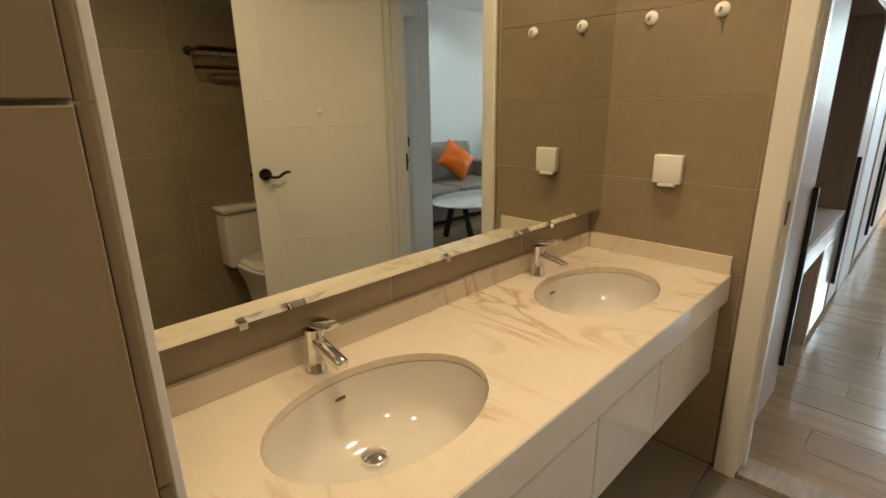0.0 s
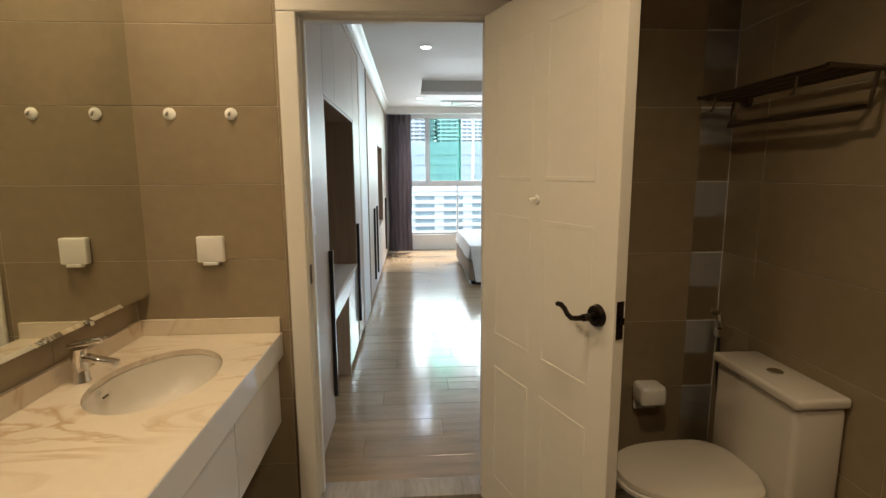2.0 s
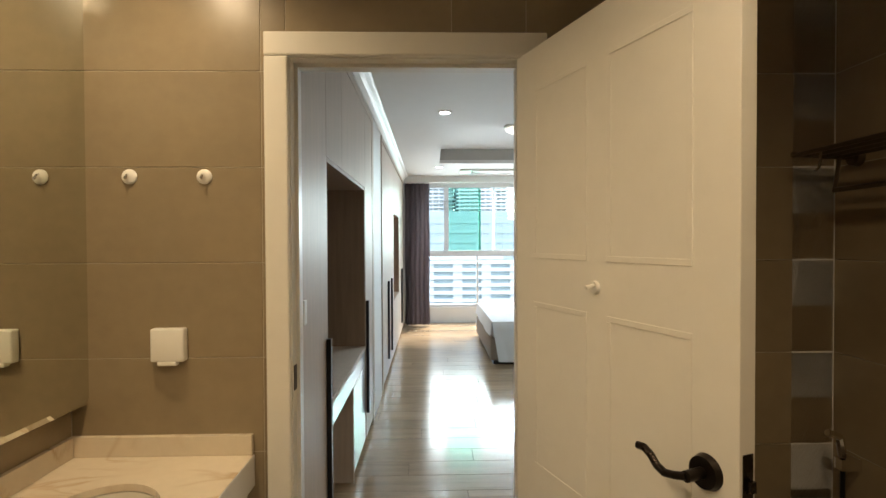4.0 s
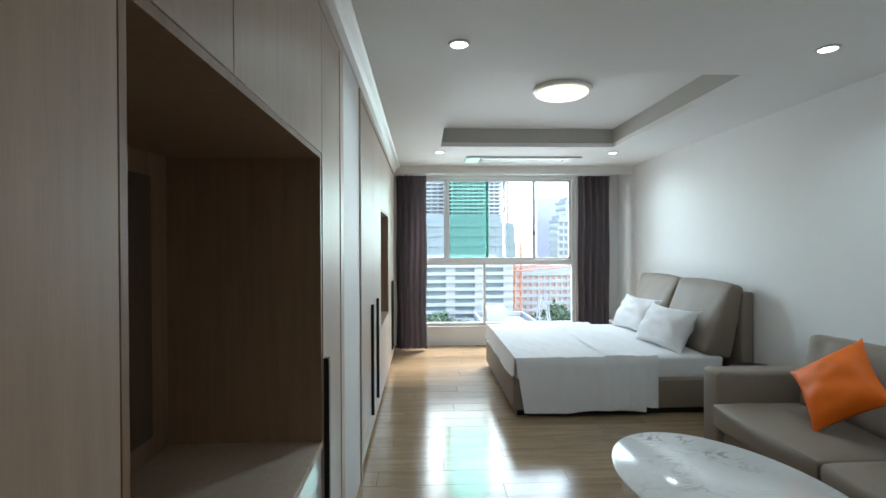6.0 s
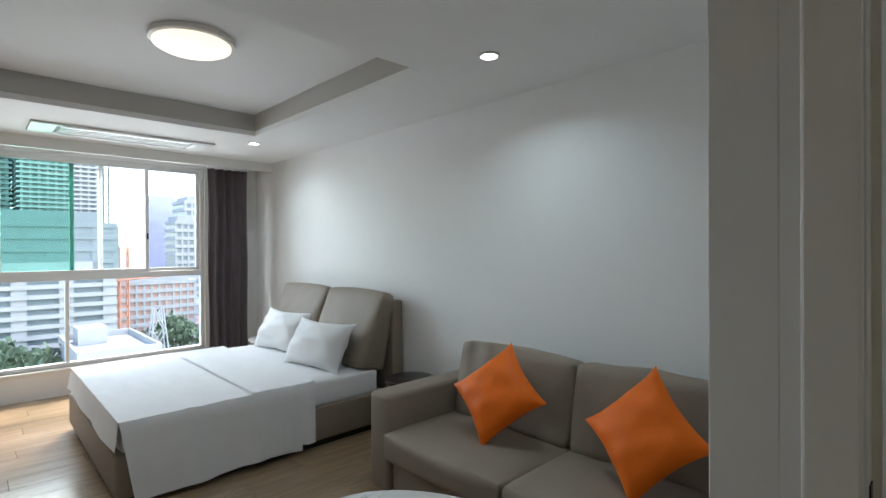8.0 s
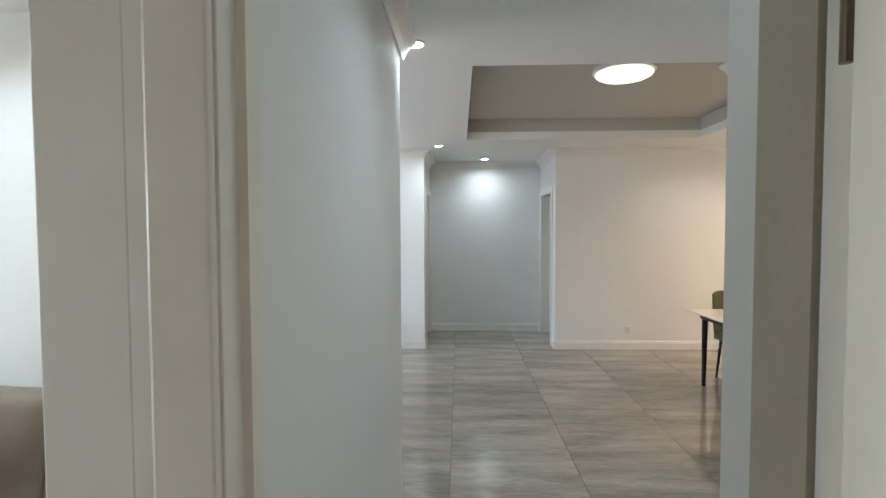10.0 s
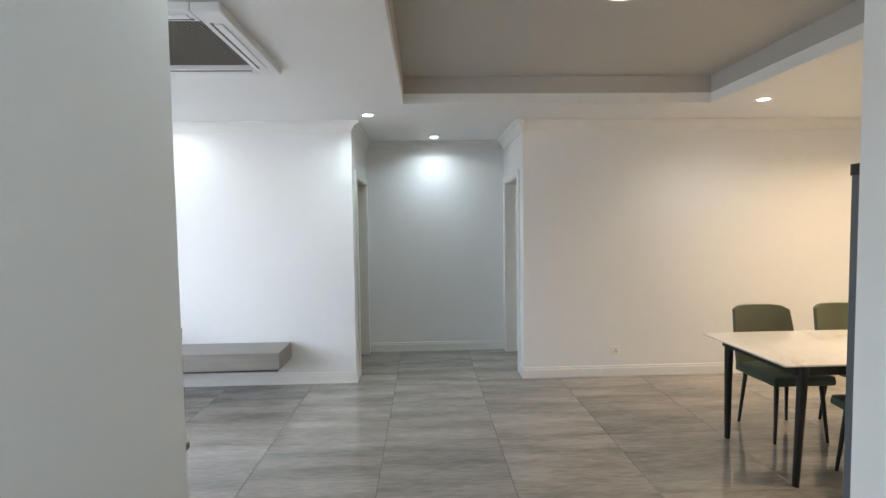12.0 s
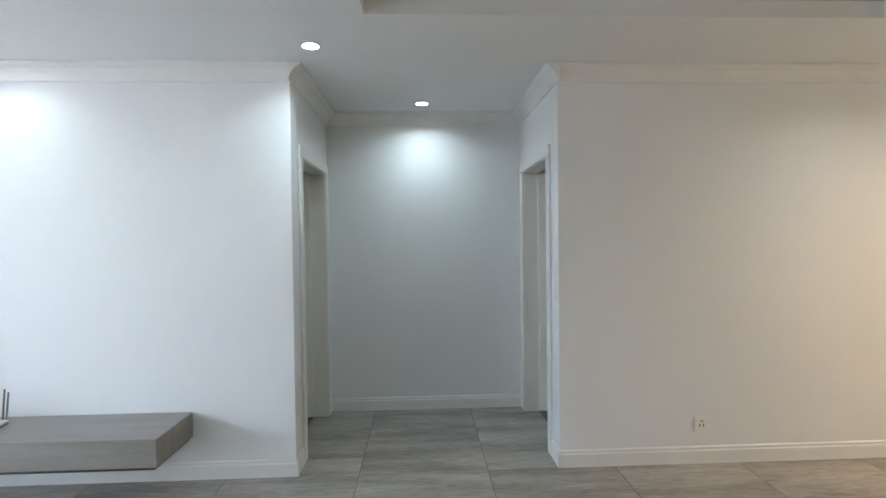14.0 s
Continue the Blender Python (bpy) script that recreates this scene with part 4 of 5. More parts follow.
parts("filler", ([(FX - 0.02, FX + 0.012, 3.102, 3.148, 0, 2.48), (FX - 0.02, FX + 0.012, 3.148, 6.82, 2.432, 2.48)]), VENEER, wb, bevel=0.003)
parts("plinth", ([(FX - 0.05, FX - 0.025, 3.15, 6.79, 0, 0.05)]), VENEER, wb)


def curtain(x0, x1, y, folds, seed, label):
    c = thing("curtain", ((x0 + x1) / 2, y, 0.03), label, "curtain", "bedroom curtains")
    bm = bmesh.new()
    n, m = folds * 12, 14
    rnd = random.Random(seed)
    ph = [rnd.uniform(-0.5, 0.5) for _ in range(folds + 1)]
    rows = []
    for j in range(m + 1):
        v = j / m
        row = []
        for i in range(n + 1):
            u = i / n
            f = u * folds
            p = ph[int(f)] * (1 - f % 1) + ph[min(folds, int(f) + 1)] * (f % 1)
            amp = 0.035 * (1.15 - 0.35 * v)
            yy = amp * math.sin(2 * math.pi * f + p) + 0.012 * math.sin(5.1 * f + 2 * v)
            xx = (u - 0.5) * (x1 - x0) * (1 - 0.05 * math.sin(math.pi * v)) + 0.008 * math.sin(9 * v + 3 * u)
            row.append(bm.verts.new((xx, yy, v * 2.43)))
        rows.append(row)
    for j in range(m):
        for i in range(n):
            bm.faces.new((rows[j][i], rows[j][i + 1], rows[j + 1][i + 1], rows[j + 1][i]))
    bmesh.ops.solidify(bm, geom=list(bm.faces), thickness=0.003)
    part("cloth", bm, CURTAIN, c, smooth=True)
    bm = bmesh.new()
    bx(bm, -(x1 - x0) / 2, (x1 - x0) / 2, -0.012, 0.012, 2.43, CZ - 0.0305)
    part("track", bm, ALU, c)


curtain(-0.235, 0.205, 6.98, 5, 3, "mauve-grey floor-length curtain drawn open beside the window")
curtain(2.345, 2.82, 6.98, 5, 8, "mauve-grey floor-length curtain gathered beside the bed wall")
setting("trim_curtain_pelmet", [(FX, RX, 6.80, 6.83, 2.46, CZ)], TRIM, "white pelmet board over the curtain track")

bed = thing("bed", (0.92, 4.23, 0), "upholstered taupe double bed with puffy headboard", "bed")
BW, BL = 1.84, 2.08
part("base", block([(0, BL - 0.12, 0, BW, 0.05, 0.31)]), LEATHER, bed, bevel=0.02, segs=3, smooth=True)
part("plinth", block([(0.04, BL - 0.12, 0.04, BW - 0.04, 0.0, 0.05)]), BLACK, bed)
bm = bmesh.new()
puff(bm, 0.03, BL - 0.2, 0.02, BW - 0.02, 0.30, 0.505, 12, 0.008)
part("mattress", bm, LINEN, bed, "white covered mattress", smooth=True)
part("headboard", block([(BL - 0.055, BL + 0.055, 0.0, BW, 0.03, 1.06)]), LEATHER, bed, "tall upholstered headboard", bevel=0.018, segs=3, smooth=True)


def head_cushion(seed):
    """A wedge-shaped back cushion: thick and drawn in at the foot, a thin wide crest at the top, with soft creases."""
    bm = bmesh.new()
    puff(bm, -0.12, 0.12, -BW / 4 + 0.012, BW / 4 - 0.012, -0.33, 0.33, 16, 0.02, seed)
    for v in bm.verts:
        h = (v.co.z + 0.33) / 0.66
        crease = 0.008 * noise.noise(Vector((v.co.y * 6 + seed, v.co.z * 9, seed))) + 0.004 * math.sin(v.co.y * 30 + 6 * h) * (1 - h)
        v.co.x = v.co.x * (1.12 - 0.62 * max(0, h) ** 1.5) + crease
        v.co.y *= 0.93 + 0.07 * h
    return bm


for k in range(2):
    bm = head_cushion(k * 3.1 + 0.7)
    bmesh.ops.transform(bm, matrix=Matrix.Translation((BL - 0.165, BW / 4 + k * BW / 2, 0.805)) @ Matrix.Rotation(radians(15), 4, "Y"), verts=bm.verts)
    part("head_cushion", bm, LEATHER, bed, "puffy taupe back cushion", smooth=True)


def hung_cloth(x0, x1, drop_near, drop_far, lift, seed, skew=0.0, y_far=BW - 0.0, foot=0.0):
    """Cloth laid over the bed: the top, then down the near side with soft folds, and over the foot."""
    bm = bmesh.new()
    nu, prof = 64, []
    ny = 30
    for j in range(ny + 1):
        prof.append((y_far + (0.0 - y_far) * j / ny, 0.0))
    for j in range(1, 12):
        prof.append((-0.012, -drop_near * j / 11))
    rows = []
    for jj, (py, dz) in enumerate(prof):
        row = []
        for i in range(nu + 1):
            u = i / nu
            d = -dz
            x = x0 + u * (x1 - x0) + skew * d * (1 - u)
            fold = math.sin(u * 19 + seed) * 0.016 * d / max(drop_near, 0.01) + 0.010 * noise.noise(Vector((u * 5, d * 3, seed)))
            wr = 0.007 * noise.noise(Vector((x * 5, py * 5, seed))) + 0.005 * noise.noise(Vector((x * 14, py * 9, seed)))
            row.append(bm.verts.new((x, py - (lift + max(0, fold) + 0.012 * (d > 0)), 0.507 + lift + dz * (1 + 0.02 * math.sin(u * 7)) + (wr if dz == 0 else 0))))
        rows.append(row)
    for a, b in zip(rows, rows[1:]):
        for i in range(nu):
            bm.faces.new((a[i], a[i + 1], b[i + 1], b[i]))
    if foot:
        edge = [r[0] for r in rows[:ny + 1]]
        for k in range(1, 7):
            nxt = [bm.verts.new((v.co.x - 0.003 - 0.004 * abs(math.sin(v.co.y * 4)) * k / 6, v.co.y, v.co.z - foot / 6 * (1 + 0.06 * math.sin(v.co.y * 3)))) for v in (edge if k == 1 else edge)]
            for i in range(len(edge) - 1):
                bm.faces.new((edge[i], edge[i + 1], nxt[i + 1], nxt[i]))
            edge = nxt
    return bm


sh = tagged(link("bed_sheet", hung_cloth(0.015, 1.15, 0.47, 0, 0.006, 1.0, 0.16, foot=0.17), LINEN, smooth=True), "white cotton sheet hanging over the bed's side", "bedding")
sh.location = bed.location
s2 = tagged(link("bed_sheet_fold", hung_cloth(0.80, 1.26, 0.45, 0, 0.016, 4.2, 0.0), LINEN, smooth=True), "folded-back band of white cotton sheet across the bed", "bedding")
s2.location = bed.location
for k, (x, y, r) in enumerate(((2.60, 5.60, 8), (2.49, 4.70, 8))):
    p = thing("pillow", (x, y, 0.535), "plump white cotton pillow leaning on the headboard", "pillow", "bed pillows")
    bm = bmesh.new()
    cushion(bm, 0.45, 0.76, 0.24, 22, 0.16, 2.2, 0.035)
    bmesh.ops.transform(bm, matrix=Matrix.Translation((0, 0, 0.15)) @ Matrix.Rotation(radians(r), 4, "Z") @ Matrix.Rotation(radians(-62), 4, "Y"), verts=bm.verts)
    part("case", bm, LINEN, p, smooth=True)


def nightstand(x, y, r, m, label):
    t = thing("nightstand", (x, y, 0), label, "nightstand", "nightstands")
    bm = bmesh.new()
    lathe(bm, [(r - 0.01, 0.46), (r, 0.465), (r, 0.485), (r - 0.01, 0.49), (0.001, 0.49)], 36)
    part("top", bm, m, t, smooth=True)
    bm = bmesh.new()
    lathe(bm, [(r * 0.9, 0.06), (r * 0.92, 0.07), (r * 0.92, 0.46)], 36)
    part("drum", bm, LEATHER, t, smooth=True)
    bm = bmesh.new()
    lathe(bm, [(r * 0.8, 0.0), (r * 0.8, 0.06)], 36)
    part("plinth", bm, BLACK, t)


nightstand(2.83, 3.86, 0.20, DARKWOOD, "round taupe nightstand with dark wooden top")
nightstand(2.80, 6.36, 0.22, TOPMARBLE, "round taupe nightstand with pale top beyond the bed")

so = thing("sofa", (2.10, 1.235, 0), "two-seat taupe leather sofa", "sofa")
SL = 2.18
for y0, y1 in ((0.0, 0.19), (SL - 0.19, SL)):
    bm = block([(0.02, 0.92, y0, y1, 0.05, 0.628)])
    part("armrest", bm, LEATHER, so, bevel=0.03, segs=4, smooth=True)
part("base", block([(0.05, 0.90, 0.19, SL - 0.19, 0.06, 0.27)]), LEATHER, so, bevel=0.01)
part("back", block([(0.74, 0.93, 0.19, SL - 0.19, 0.27, 0.76)]), LEATHER, so, bevel=0.03, segs=3, smooth=True)
for k in range(2):
    y0 = 0.195 + k * (SL - 0.38) / 2
    y1 = y0 + (SL - 0.39) / 2
    bm = bmesh.new()
    puff(bm, -0.03, 0.72, y0, y1 - 0.004, 0.265, 0.43, 10, 0.016, k * 2.3)
    part("seat_cushion", bm, LEATHER, so, smooth=True)
    bm = bmesh.new()
    puff(bm, -0.10, 0.10, y0 + 0.004, y1 - 0.012 - 0.03 * k, -0.24, 0.24, 18, 0.022, k * 5.3 + 1)
    for v in bm.verts:
        top = max(0.0, v.co.z / 0.24)
        v.co.x += 0.016 * noise.noise(Vector((v.co.y * 7 + k * 4, v.co.z * 4, 2.0))) - 0.007 * abs(math.sin(v.co.y * 17 + 2 * v.co.z)) * top
        v.co.z += 0.010 * noise.noise(Vector((v.co.y * 5, k * 3.0, v.co.x * 4))) * top
    bmesh.ops.transform(bm, matrix=Matrix.Translation((0.665, 0, 0.635)) @ Matrix.Rotation(radians(12), 4, "Y"), verts=bm.verts)
    part("back_cushion", bm, LEATHER, so, smooth=True)
for x in (0.1, 0.85):
    for y in (0.08, SL - 0.08):
        bm = bmesh.new()
        tube(bm, (x, y, 0), (x, y, 0.06), 0.02, 0.025)
        part("leg", bm, BLACK, so)
for k, (x, y, z, r, tilt) in enumerate(((2.50, 2.68, 0.42, 8, 32), (2.49, 1.83, 0.42, -8, 26))):
    p = thing("scatter_cushion", (x, y, z), "bright orange leather scatter cushion set on its corner", "cushion", "orange cushions")
    bm = bmesh.new()
    cushion(bm, 0.44, 0.44, 0.16, 20, 0.13, 2.4, 0.018)
    bmesh.ops.transform(bm, matrix=Matrix.Translation((-0.02, 0, 0.268)) @ Matrix.Rotation(radians(r), 4, "Z") @ Matrix.Rotation(radians(-90 + tilt), 4, "Y") @ Matrix.Rotation(radians(45 + 4 * k), 4, "Z"), verts=bm.verts)
    part("cover", bm, ORANGE, p, smooth=True)

cf = thing("coffee_table", (1.50, 2.10, 0), "oval white marble coffee table on black legs", "coffee table", rz=8)
bm = bmesh.new()
lathe(bm, [(0.97, 0.40), (1.0, 0.405), (1.0, 0.415), (0.985, 0.42), (0.001, 0.42)], 56, 0.44, 0.66)
part("tabletop", bm, TOPMARBLE, cf, smooth=True)
part("frame", block([(-0.2, 0.2, -0.4, -0.37, 0.375, 0.40), (-0.2, 0.2, 0.37, 0.40, 0.375, 0.40), (-0.015, 0.015, -0.37, 0.37, 0.375, 0.40)]), BLACK, cf)
for x in (-0.19, 0.19):
    for y in (-0.385, 0.385):
        bm = bmesh.new()
        bx(bm, -0.035, 0.035, -0.012, 0.012, -0.2, 0.2, Matrix.Translation((x * 0.85, y, 0.19)) @ Matrix.Rotation(radians(18 if x < 0 else -18), 4, "Y"))
        for v in bm.verts:
            v.co.z = max(0.0, min(0.38, v.co.z))
        part("leg", bm, BLACK, cf)

# ---- living room things ----
ts = thing("television_shelf", (LX, 1.745, 0.25), "long floating grey oak television shelf on the wall", "shelf")
part("board", block([(-0.43, -0.001, 0, 3.0, 0.02, 0.175)]), SHELFWOOD, ts, bevel=0.004)
part("shadow_groove", block([(-0.41, -0.01, 0.02, 2.98, 0.0, 0.02)]), DARKWOOD, ts)
tv = thing("television", (6.95, 3.72, 0.425), "black flat-screen television on splayed feet", "television")
part("casing", block([(-0.012, 0.03, -0.53, 0.53, 0.055, 0.69)]), BLACK, tv, bevel=0.005)
part("screen", block([(-0.0145, -0.0125, -0.52, 0.52, 0.072, 0.682)]), SCREEN, tv)
for y in (-0.42, 0.42):
    bm = bmesh.new()
    tube(bm, (0, y, 0.06), (-0.10, y - 0.05 * (1 if y < 0 else -1), 0.008), 0.009, 0.008)
    tube(bm, (0, y, 0.06), (0.09, y - 0.05 * (1 if y < 0 else -1), 0.008), 0.009, 0.008)
    part("foot", bm, BLACK, tv)
ro = thing("router", (6.98, 2.86, 0.425), "white internet router with four grey antennas", "router")
part("body", block([(-0.075, 0.075, -0.12, 0.12, 0.004, 0.032)]), PLASTIC, ro, bevel=0.012, segs=3, smooth=True)
for y, l in ((-0.11, 0.06), (-0.09, 0.068), (0.06, 0.066), (0.10, 0.058)):
    bm = bmesh.new()
    tube(bm, (0.06, y, 0.02), (0.075, y * 1.05, 0.05 + l * 2.3), 0.006, 0.005)
    part("antenna", bm, GRILLE, ro)
cb = thing("cable", (7.0, 2.98, 0.425), "thin black cable trailing from television to router", "cable")
bm = bmesh.new()
path_tube(bm, [(-0.05, 0.5, 0.008), (0.02, 0.4, 0.006), (-0.06, 0.28, 0.006), (0.0, 0.20, 0.09), (0.05, 0.12, 0.10), (0.07, 0.03, 0.04)], 0.004, 6)
part("wire", bm, BLACK, cb)
sk = thing("wall_socket", (LX, -1.50, 0.262), "white wall socket plate above the skirting", "socket")
part("plate", block([(-0.009, -0.001, -0.045, 0.045, -0.045, 0.045)]), PLASTIC, sk, bevel=0.003)
for y, z, w, h in ((-0.012, -0.012, 0.003, 0.009), (0.012, -0.012, 0.003, 0.009), (0, 0.014, 0.009, 0.003)):
    part("slot", block([(-0.0105, -0.0088, y - w, y + w, z - h, z + h)]), BLACK, sk)

dt = thing("dining_table", (5.37, -2.40, 0), "cream stone dining table with black splayed legs", "dining table")
part("tabletop", block([(-0.42, 0.42, -0.80, 0.80, 0.738, 0.75)]), TABLETOP, dt, bevel=0.003)
part("apron", block([(-0.35, 0.35, 0.66, 0.69, 0.67, 0.738), (-0.35, 0.35, -0.69, -0.66, 0.67, 0.738), (-0.36, -0.33, -0.66, 0.66, 0.67, 0.738), (0.33, 0.36, -0.66, 0.66, 0.67, 0.738)]), BLACK, dt)
for x in (-1, 1):
    for y in (-1, 1):
        bm = bmesh.new()
        tube(bm, (x * 0.33, y * 0.655, 0), (x * 0.35, y * 0.64, 0.737), 0.019, 0.030, 12)
        part("leg", bm, BLACK, dt, smooth=True)


def dining_chair(x, y, rz):
    c = thing("dining_chair", (x, y, 0), "olive and dark green leather dining chair, black legs", "chair", "chairs round the dining table", rz=rz)
    bm = bmesh.new()
    puff(bm, -0.23, 0.21, -0.22, 0.22, 0.41, 0.48, 8, 0.012)
    part("seat", bm, GREENSEAT, c, smooth=True)
    bm = bmesh.new()
    n = 10
    g = []
    for s_ in (0.0, 0.035):
        rows = []
        for j in range(n + 1):
            z = 0.47 + 0.43 * j / n
            row = []
            for i in range(n + 1):
                u = 2 * i / n - 1
                wd = 0.235 - 0.02 * (j / n) ** 2
                drop = 0.03 * max(0, abs(u) - 0.75) / 0.25 if j == n else 0
                row.append(bm.verts.new((0.19 + 0.09 * j / n - 0.05 * u * u + s_, u * wd, z - drop)))
            rows.append(row)
        g.append(rows)
        for j in range(n):
            for i in range(n):
                f = (rows[j][i], rows[j][i + 1], rows[j + 1][i + 1], rows[j + 1][i])
                bm.faces.new(f if s_ == 0 else f[::-1])
    for k in range(n):
        for a, b in (((k, 0), (k + 1, 0)), ((k, n), (k + 1, n)), ((0, k), (0, k + 1)), ((n, k), (n, k + 1))):
            bm.faces.new((g[0][a[0]][a[1]], g[0][b[0]][b[1]], g[1][b[0]][b[1]], g[1][a[0]][a[1]]))
    part("backrest", bm, OLIVE, c, "curved olive green backrest", smooth=True)
    for sx in (-1, 1):
        for sy in (-1, 1):
            bm = bmesh.new()
            tube(bm, (sx * 0.20, sy * 0.19, 0), (sx * 0.165, sy * 0.16, 0.43), 0.010, 0.017, 12)
            part("leg", bm, BLACK, c, smooth=True)
    return c


ch = dining_chair(5.78, -2.20, 0)
for x, y, r in ((5.78, -2.85, 0), (5.0, -2.32, 180), (5.0, -2.98, 180)):
    copy_thing(ch, pose(x, y, 0, 0, 0, r))
tc = thing("grey_panel", (PE2 + 0.002, PY0 - 0.015, 0), "tall dark grey board standing against the wall's end", "panel")
part("body", block([(0.0, 0.045, -0.60, 0, 0.02, 1.72)]), mat("dark_grey_laminate", (0.09, 0.10, 0.11), 0.4), tc, bevel=0.004)
part("top_cap", block([(0.0, 0.047, -0.602, 0.002, 1.72, 1.76)]), BLACK, tc)
part("foot", block([(0.005, 0.04, -0.59, -0.01, 0.0, 0.02)]), BLACK, tc)
ot = thing("coffee_table", (4.43, 2.18, 0), "brown box-shaped wooden coffee table", "coffee table")
part("top", block([(-0.52, 0.52, -0.48, 0.48, 0.38, 0.42)]), SHELFWOOD, ot, bevel=0.004)
part("body", block([(-0.50, 0.50, -0.46, 0.46, 0.0, 0.38)]), VENEER, ot, bevel=0.004)

# ---- outside ----
def outside_mat(name, c, rough=0.8):
    return mat(name, c, rough, vary=0.12, scale=0.3)


CONC, CONC2 = outside_mat("pale_concrete", (0.29, 0.295, 0.29)), outside_mat("grey_concrete", (0.28, 0.29, 0.29))
DARKWIN, NET = outside_mat("dark_glazing", (0.12, 0.155, 0.165), 0.4), outside_mat("green_scaffold_net", (0.16, 0.19, 0.19))
BLUEG, ROOFR = outside_mat("violet_glass_facade", (0.26, 0.27, 0.48), 0.3), outside_mat("red_roof", (0.34, 0.22, 0.18))
LEAF = mat("tree_leaves", (0.085, 0.125, 0.07), 0.8, vary=0.4, scale=0.6)
TRUNK = mat("bark", (0.12, 0.09, 0.06), 0.9)
CRANE = outside_mat("orange_steel", (0.50, 0.24, 0.16))
GROUNDZ = -34.0
g = tagged(link("ground", block([(-2500, 2500, -2500, 4000, GROUNDZ - 1, GROUNDZ)]), CONC2), "distant hazy city ground", "ground", kind="structure")


def tower(x0, x1, y0, y1, top, floors, bays, wall, win, label, base=GROUNDZ, balcony=0.9):
    t = thing("apartment_tower", ((x0 + x1) / 2, (y0 + y1) / 2, base), label, "building", "city buildings")
    w, d, h = (x1 - x0) / 2, (y1 - y0) / 2, top - base
    part("core", block([(-w, w, -d, d, 0, h)]), win, t)
    fh = h / floors
    bm = bmesh.new()
    for i in range(floors + 1):
        bx(bm, -w - balcony, w + balcony, -d - balcony, d, i * fh - fh * 0.12, i * fh + fh * 0.3)
    part("balcony_bands", bm, wall, t)
    bm = bmesh.new()
    for i in range(bays + 1):
        x = -w + 2 * w * i / bays
        bx(bm, x - w / bays * 0.32, x + w / bays * 0.32, -d - balcony * 0.6, -d + 0.1, 0, h)
    part("piers", bm, wall, t)
    part("roof", block([(-w * 0.9, w * 0.9, -d * 0.9, d * 0.9, h + 0.75, h + 3)]), wall, t)
    return t


tower(-20, 6.5, 150, 172, 75, 62, 14, CONC, DARKWIN, "pale high-rise with balcony bands", base=2.2)
tower(8.5, 22.0, 142, 160, 62, 56, 9, CONC, DARKWIN, "pale high-rise with many balconies", base=2.2)
tower(-30, 24, 132, 165, 6.5, 4, 14, NET, NET, "podium wrapped in green scaffold net", base=-4.0, balcony=0.3)
tower(-30, 22, 128, 160, -4.2, 15, 7, CONC, DARKWIN, "pale multi-storey car park with open decks", balcony=1.2)
tower(70, 83, 300, 315, 27, 18, 5, BLUEG, BLUEG, "tall violet glass office tower", balcony=0.1)
tower(62, 76, 225, 240, 12, 14, 6, CONC, DARKWIN, "white apartment block with many windows", balcony=0.5)
tower(70, 92, 240, 258, 22, 17, 8, CONC, DARKWIN, "white stepped apartment block", balcony=0.5)
tower(26, 32, 260, 270, 25, 20, 4, DARKWIN, CONC2, "slim grey glass tower in the haze", balcony=0.2)
tower(28, 52, 170, 186, -9, 10, 12, CONC2, ROOFR, "building site with red brick floors", balcony=0.6)
tower(110, 150, 300, 320, 8, 12, 9, CONC, DARKWIN, "far white apartment block")
tower(-75, -40, 160, 185, 30, 20, 9, CONC, DARKWIN, "broad pale apartment block with balconies")
rnd = random.Random(5)
for i in range(46):
    x, y = rnd.uniform(-20, 130), rnd.uniform(85, 290)
    if 128 < y < 180 and x < 55 or y < 130 and x < 14:
        continue
    w, d, h = rnd.uniform(5, 11), rnd.uniform(5, 10), rnd.uniform(5, 13)
    t = thing("town_house", (x, y, GROUNDZ), "small low town house seen from above", "building", "town houses")
    part("wall", block([(-w, w, -d, d, 0, h)]), rnd.choice((CONC, CONC, CONC2)), t)
    bm = bmesh.new()
    m = rnd.choice((ROOFR, CONC, CONC2, ROOFR))
    v = [bm.verts.new(p) for p in ((-w - .6, -d - .6, h), (w + .6, -d - .6, h), (w + .6, d + .6, h), (-w - .6, d + .6, h), (-w * .6, 0, h + 2.2), (w * .6, 0, h + 2.2))]
    for f in ((0, 1, 5, 4), (1, 2, 5), (2, 3, 4, 5), (3, 0, 4), (3, 2, 1, 0)):
        bm.faces.new([v[q] for q in f])
    part("roof", bm, m, t)
    for k in range(3):
        part("window", block([(-w + (k + .6) * w * .55, -w + (k + .6) * w * .55 + 1.3, -d - .08, -d + .05, h * .5, h * .5 + 1.5)]), DARKWIN, t)
wr = thing("flat_roof_house", (16.3, 96, GROUNDZ), "white flat-roofed house below the window", "building", "town houses")
part("wall", block([(-5, 5, -10, 10, 0, 20)]), CONC, wr)
part("parapet", block([(-5.3, 5.3, -10.3, -9.9, 20, 21), (-5.3, 5.3, 9.9, 10.3, 20, 21), (-5.3, -4.9, -9.9, 9.9, 20, 21), (4.9, 5.3, -9.9, 9.9, 20, 21)]), CONC, wr)
part("stair_house", block([(-3.5, 0.5, 3, 8, 20, 22.6)]), CONC, wr)
for x in (-3, 0, 3):
    part("window", block([(x - 0.8, x + 0.8, -10.08, -9.95, 16.5, 18.2)]), DARKWIN, wr)


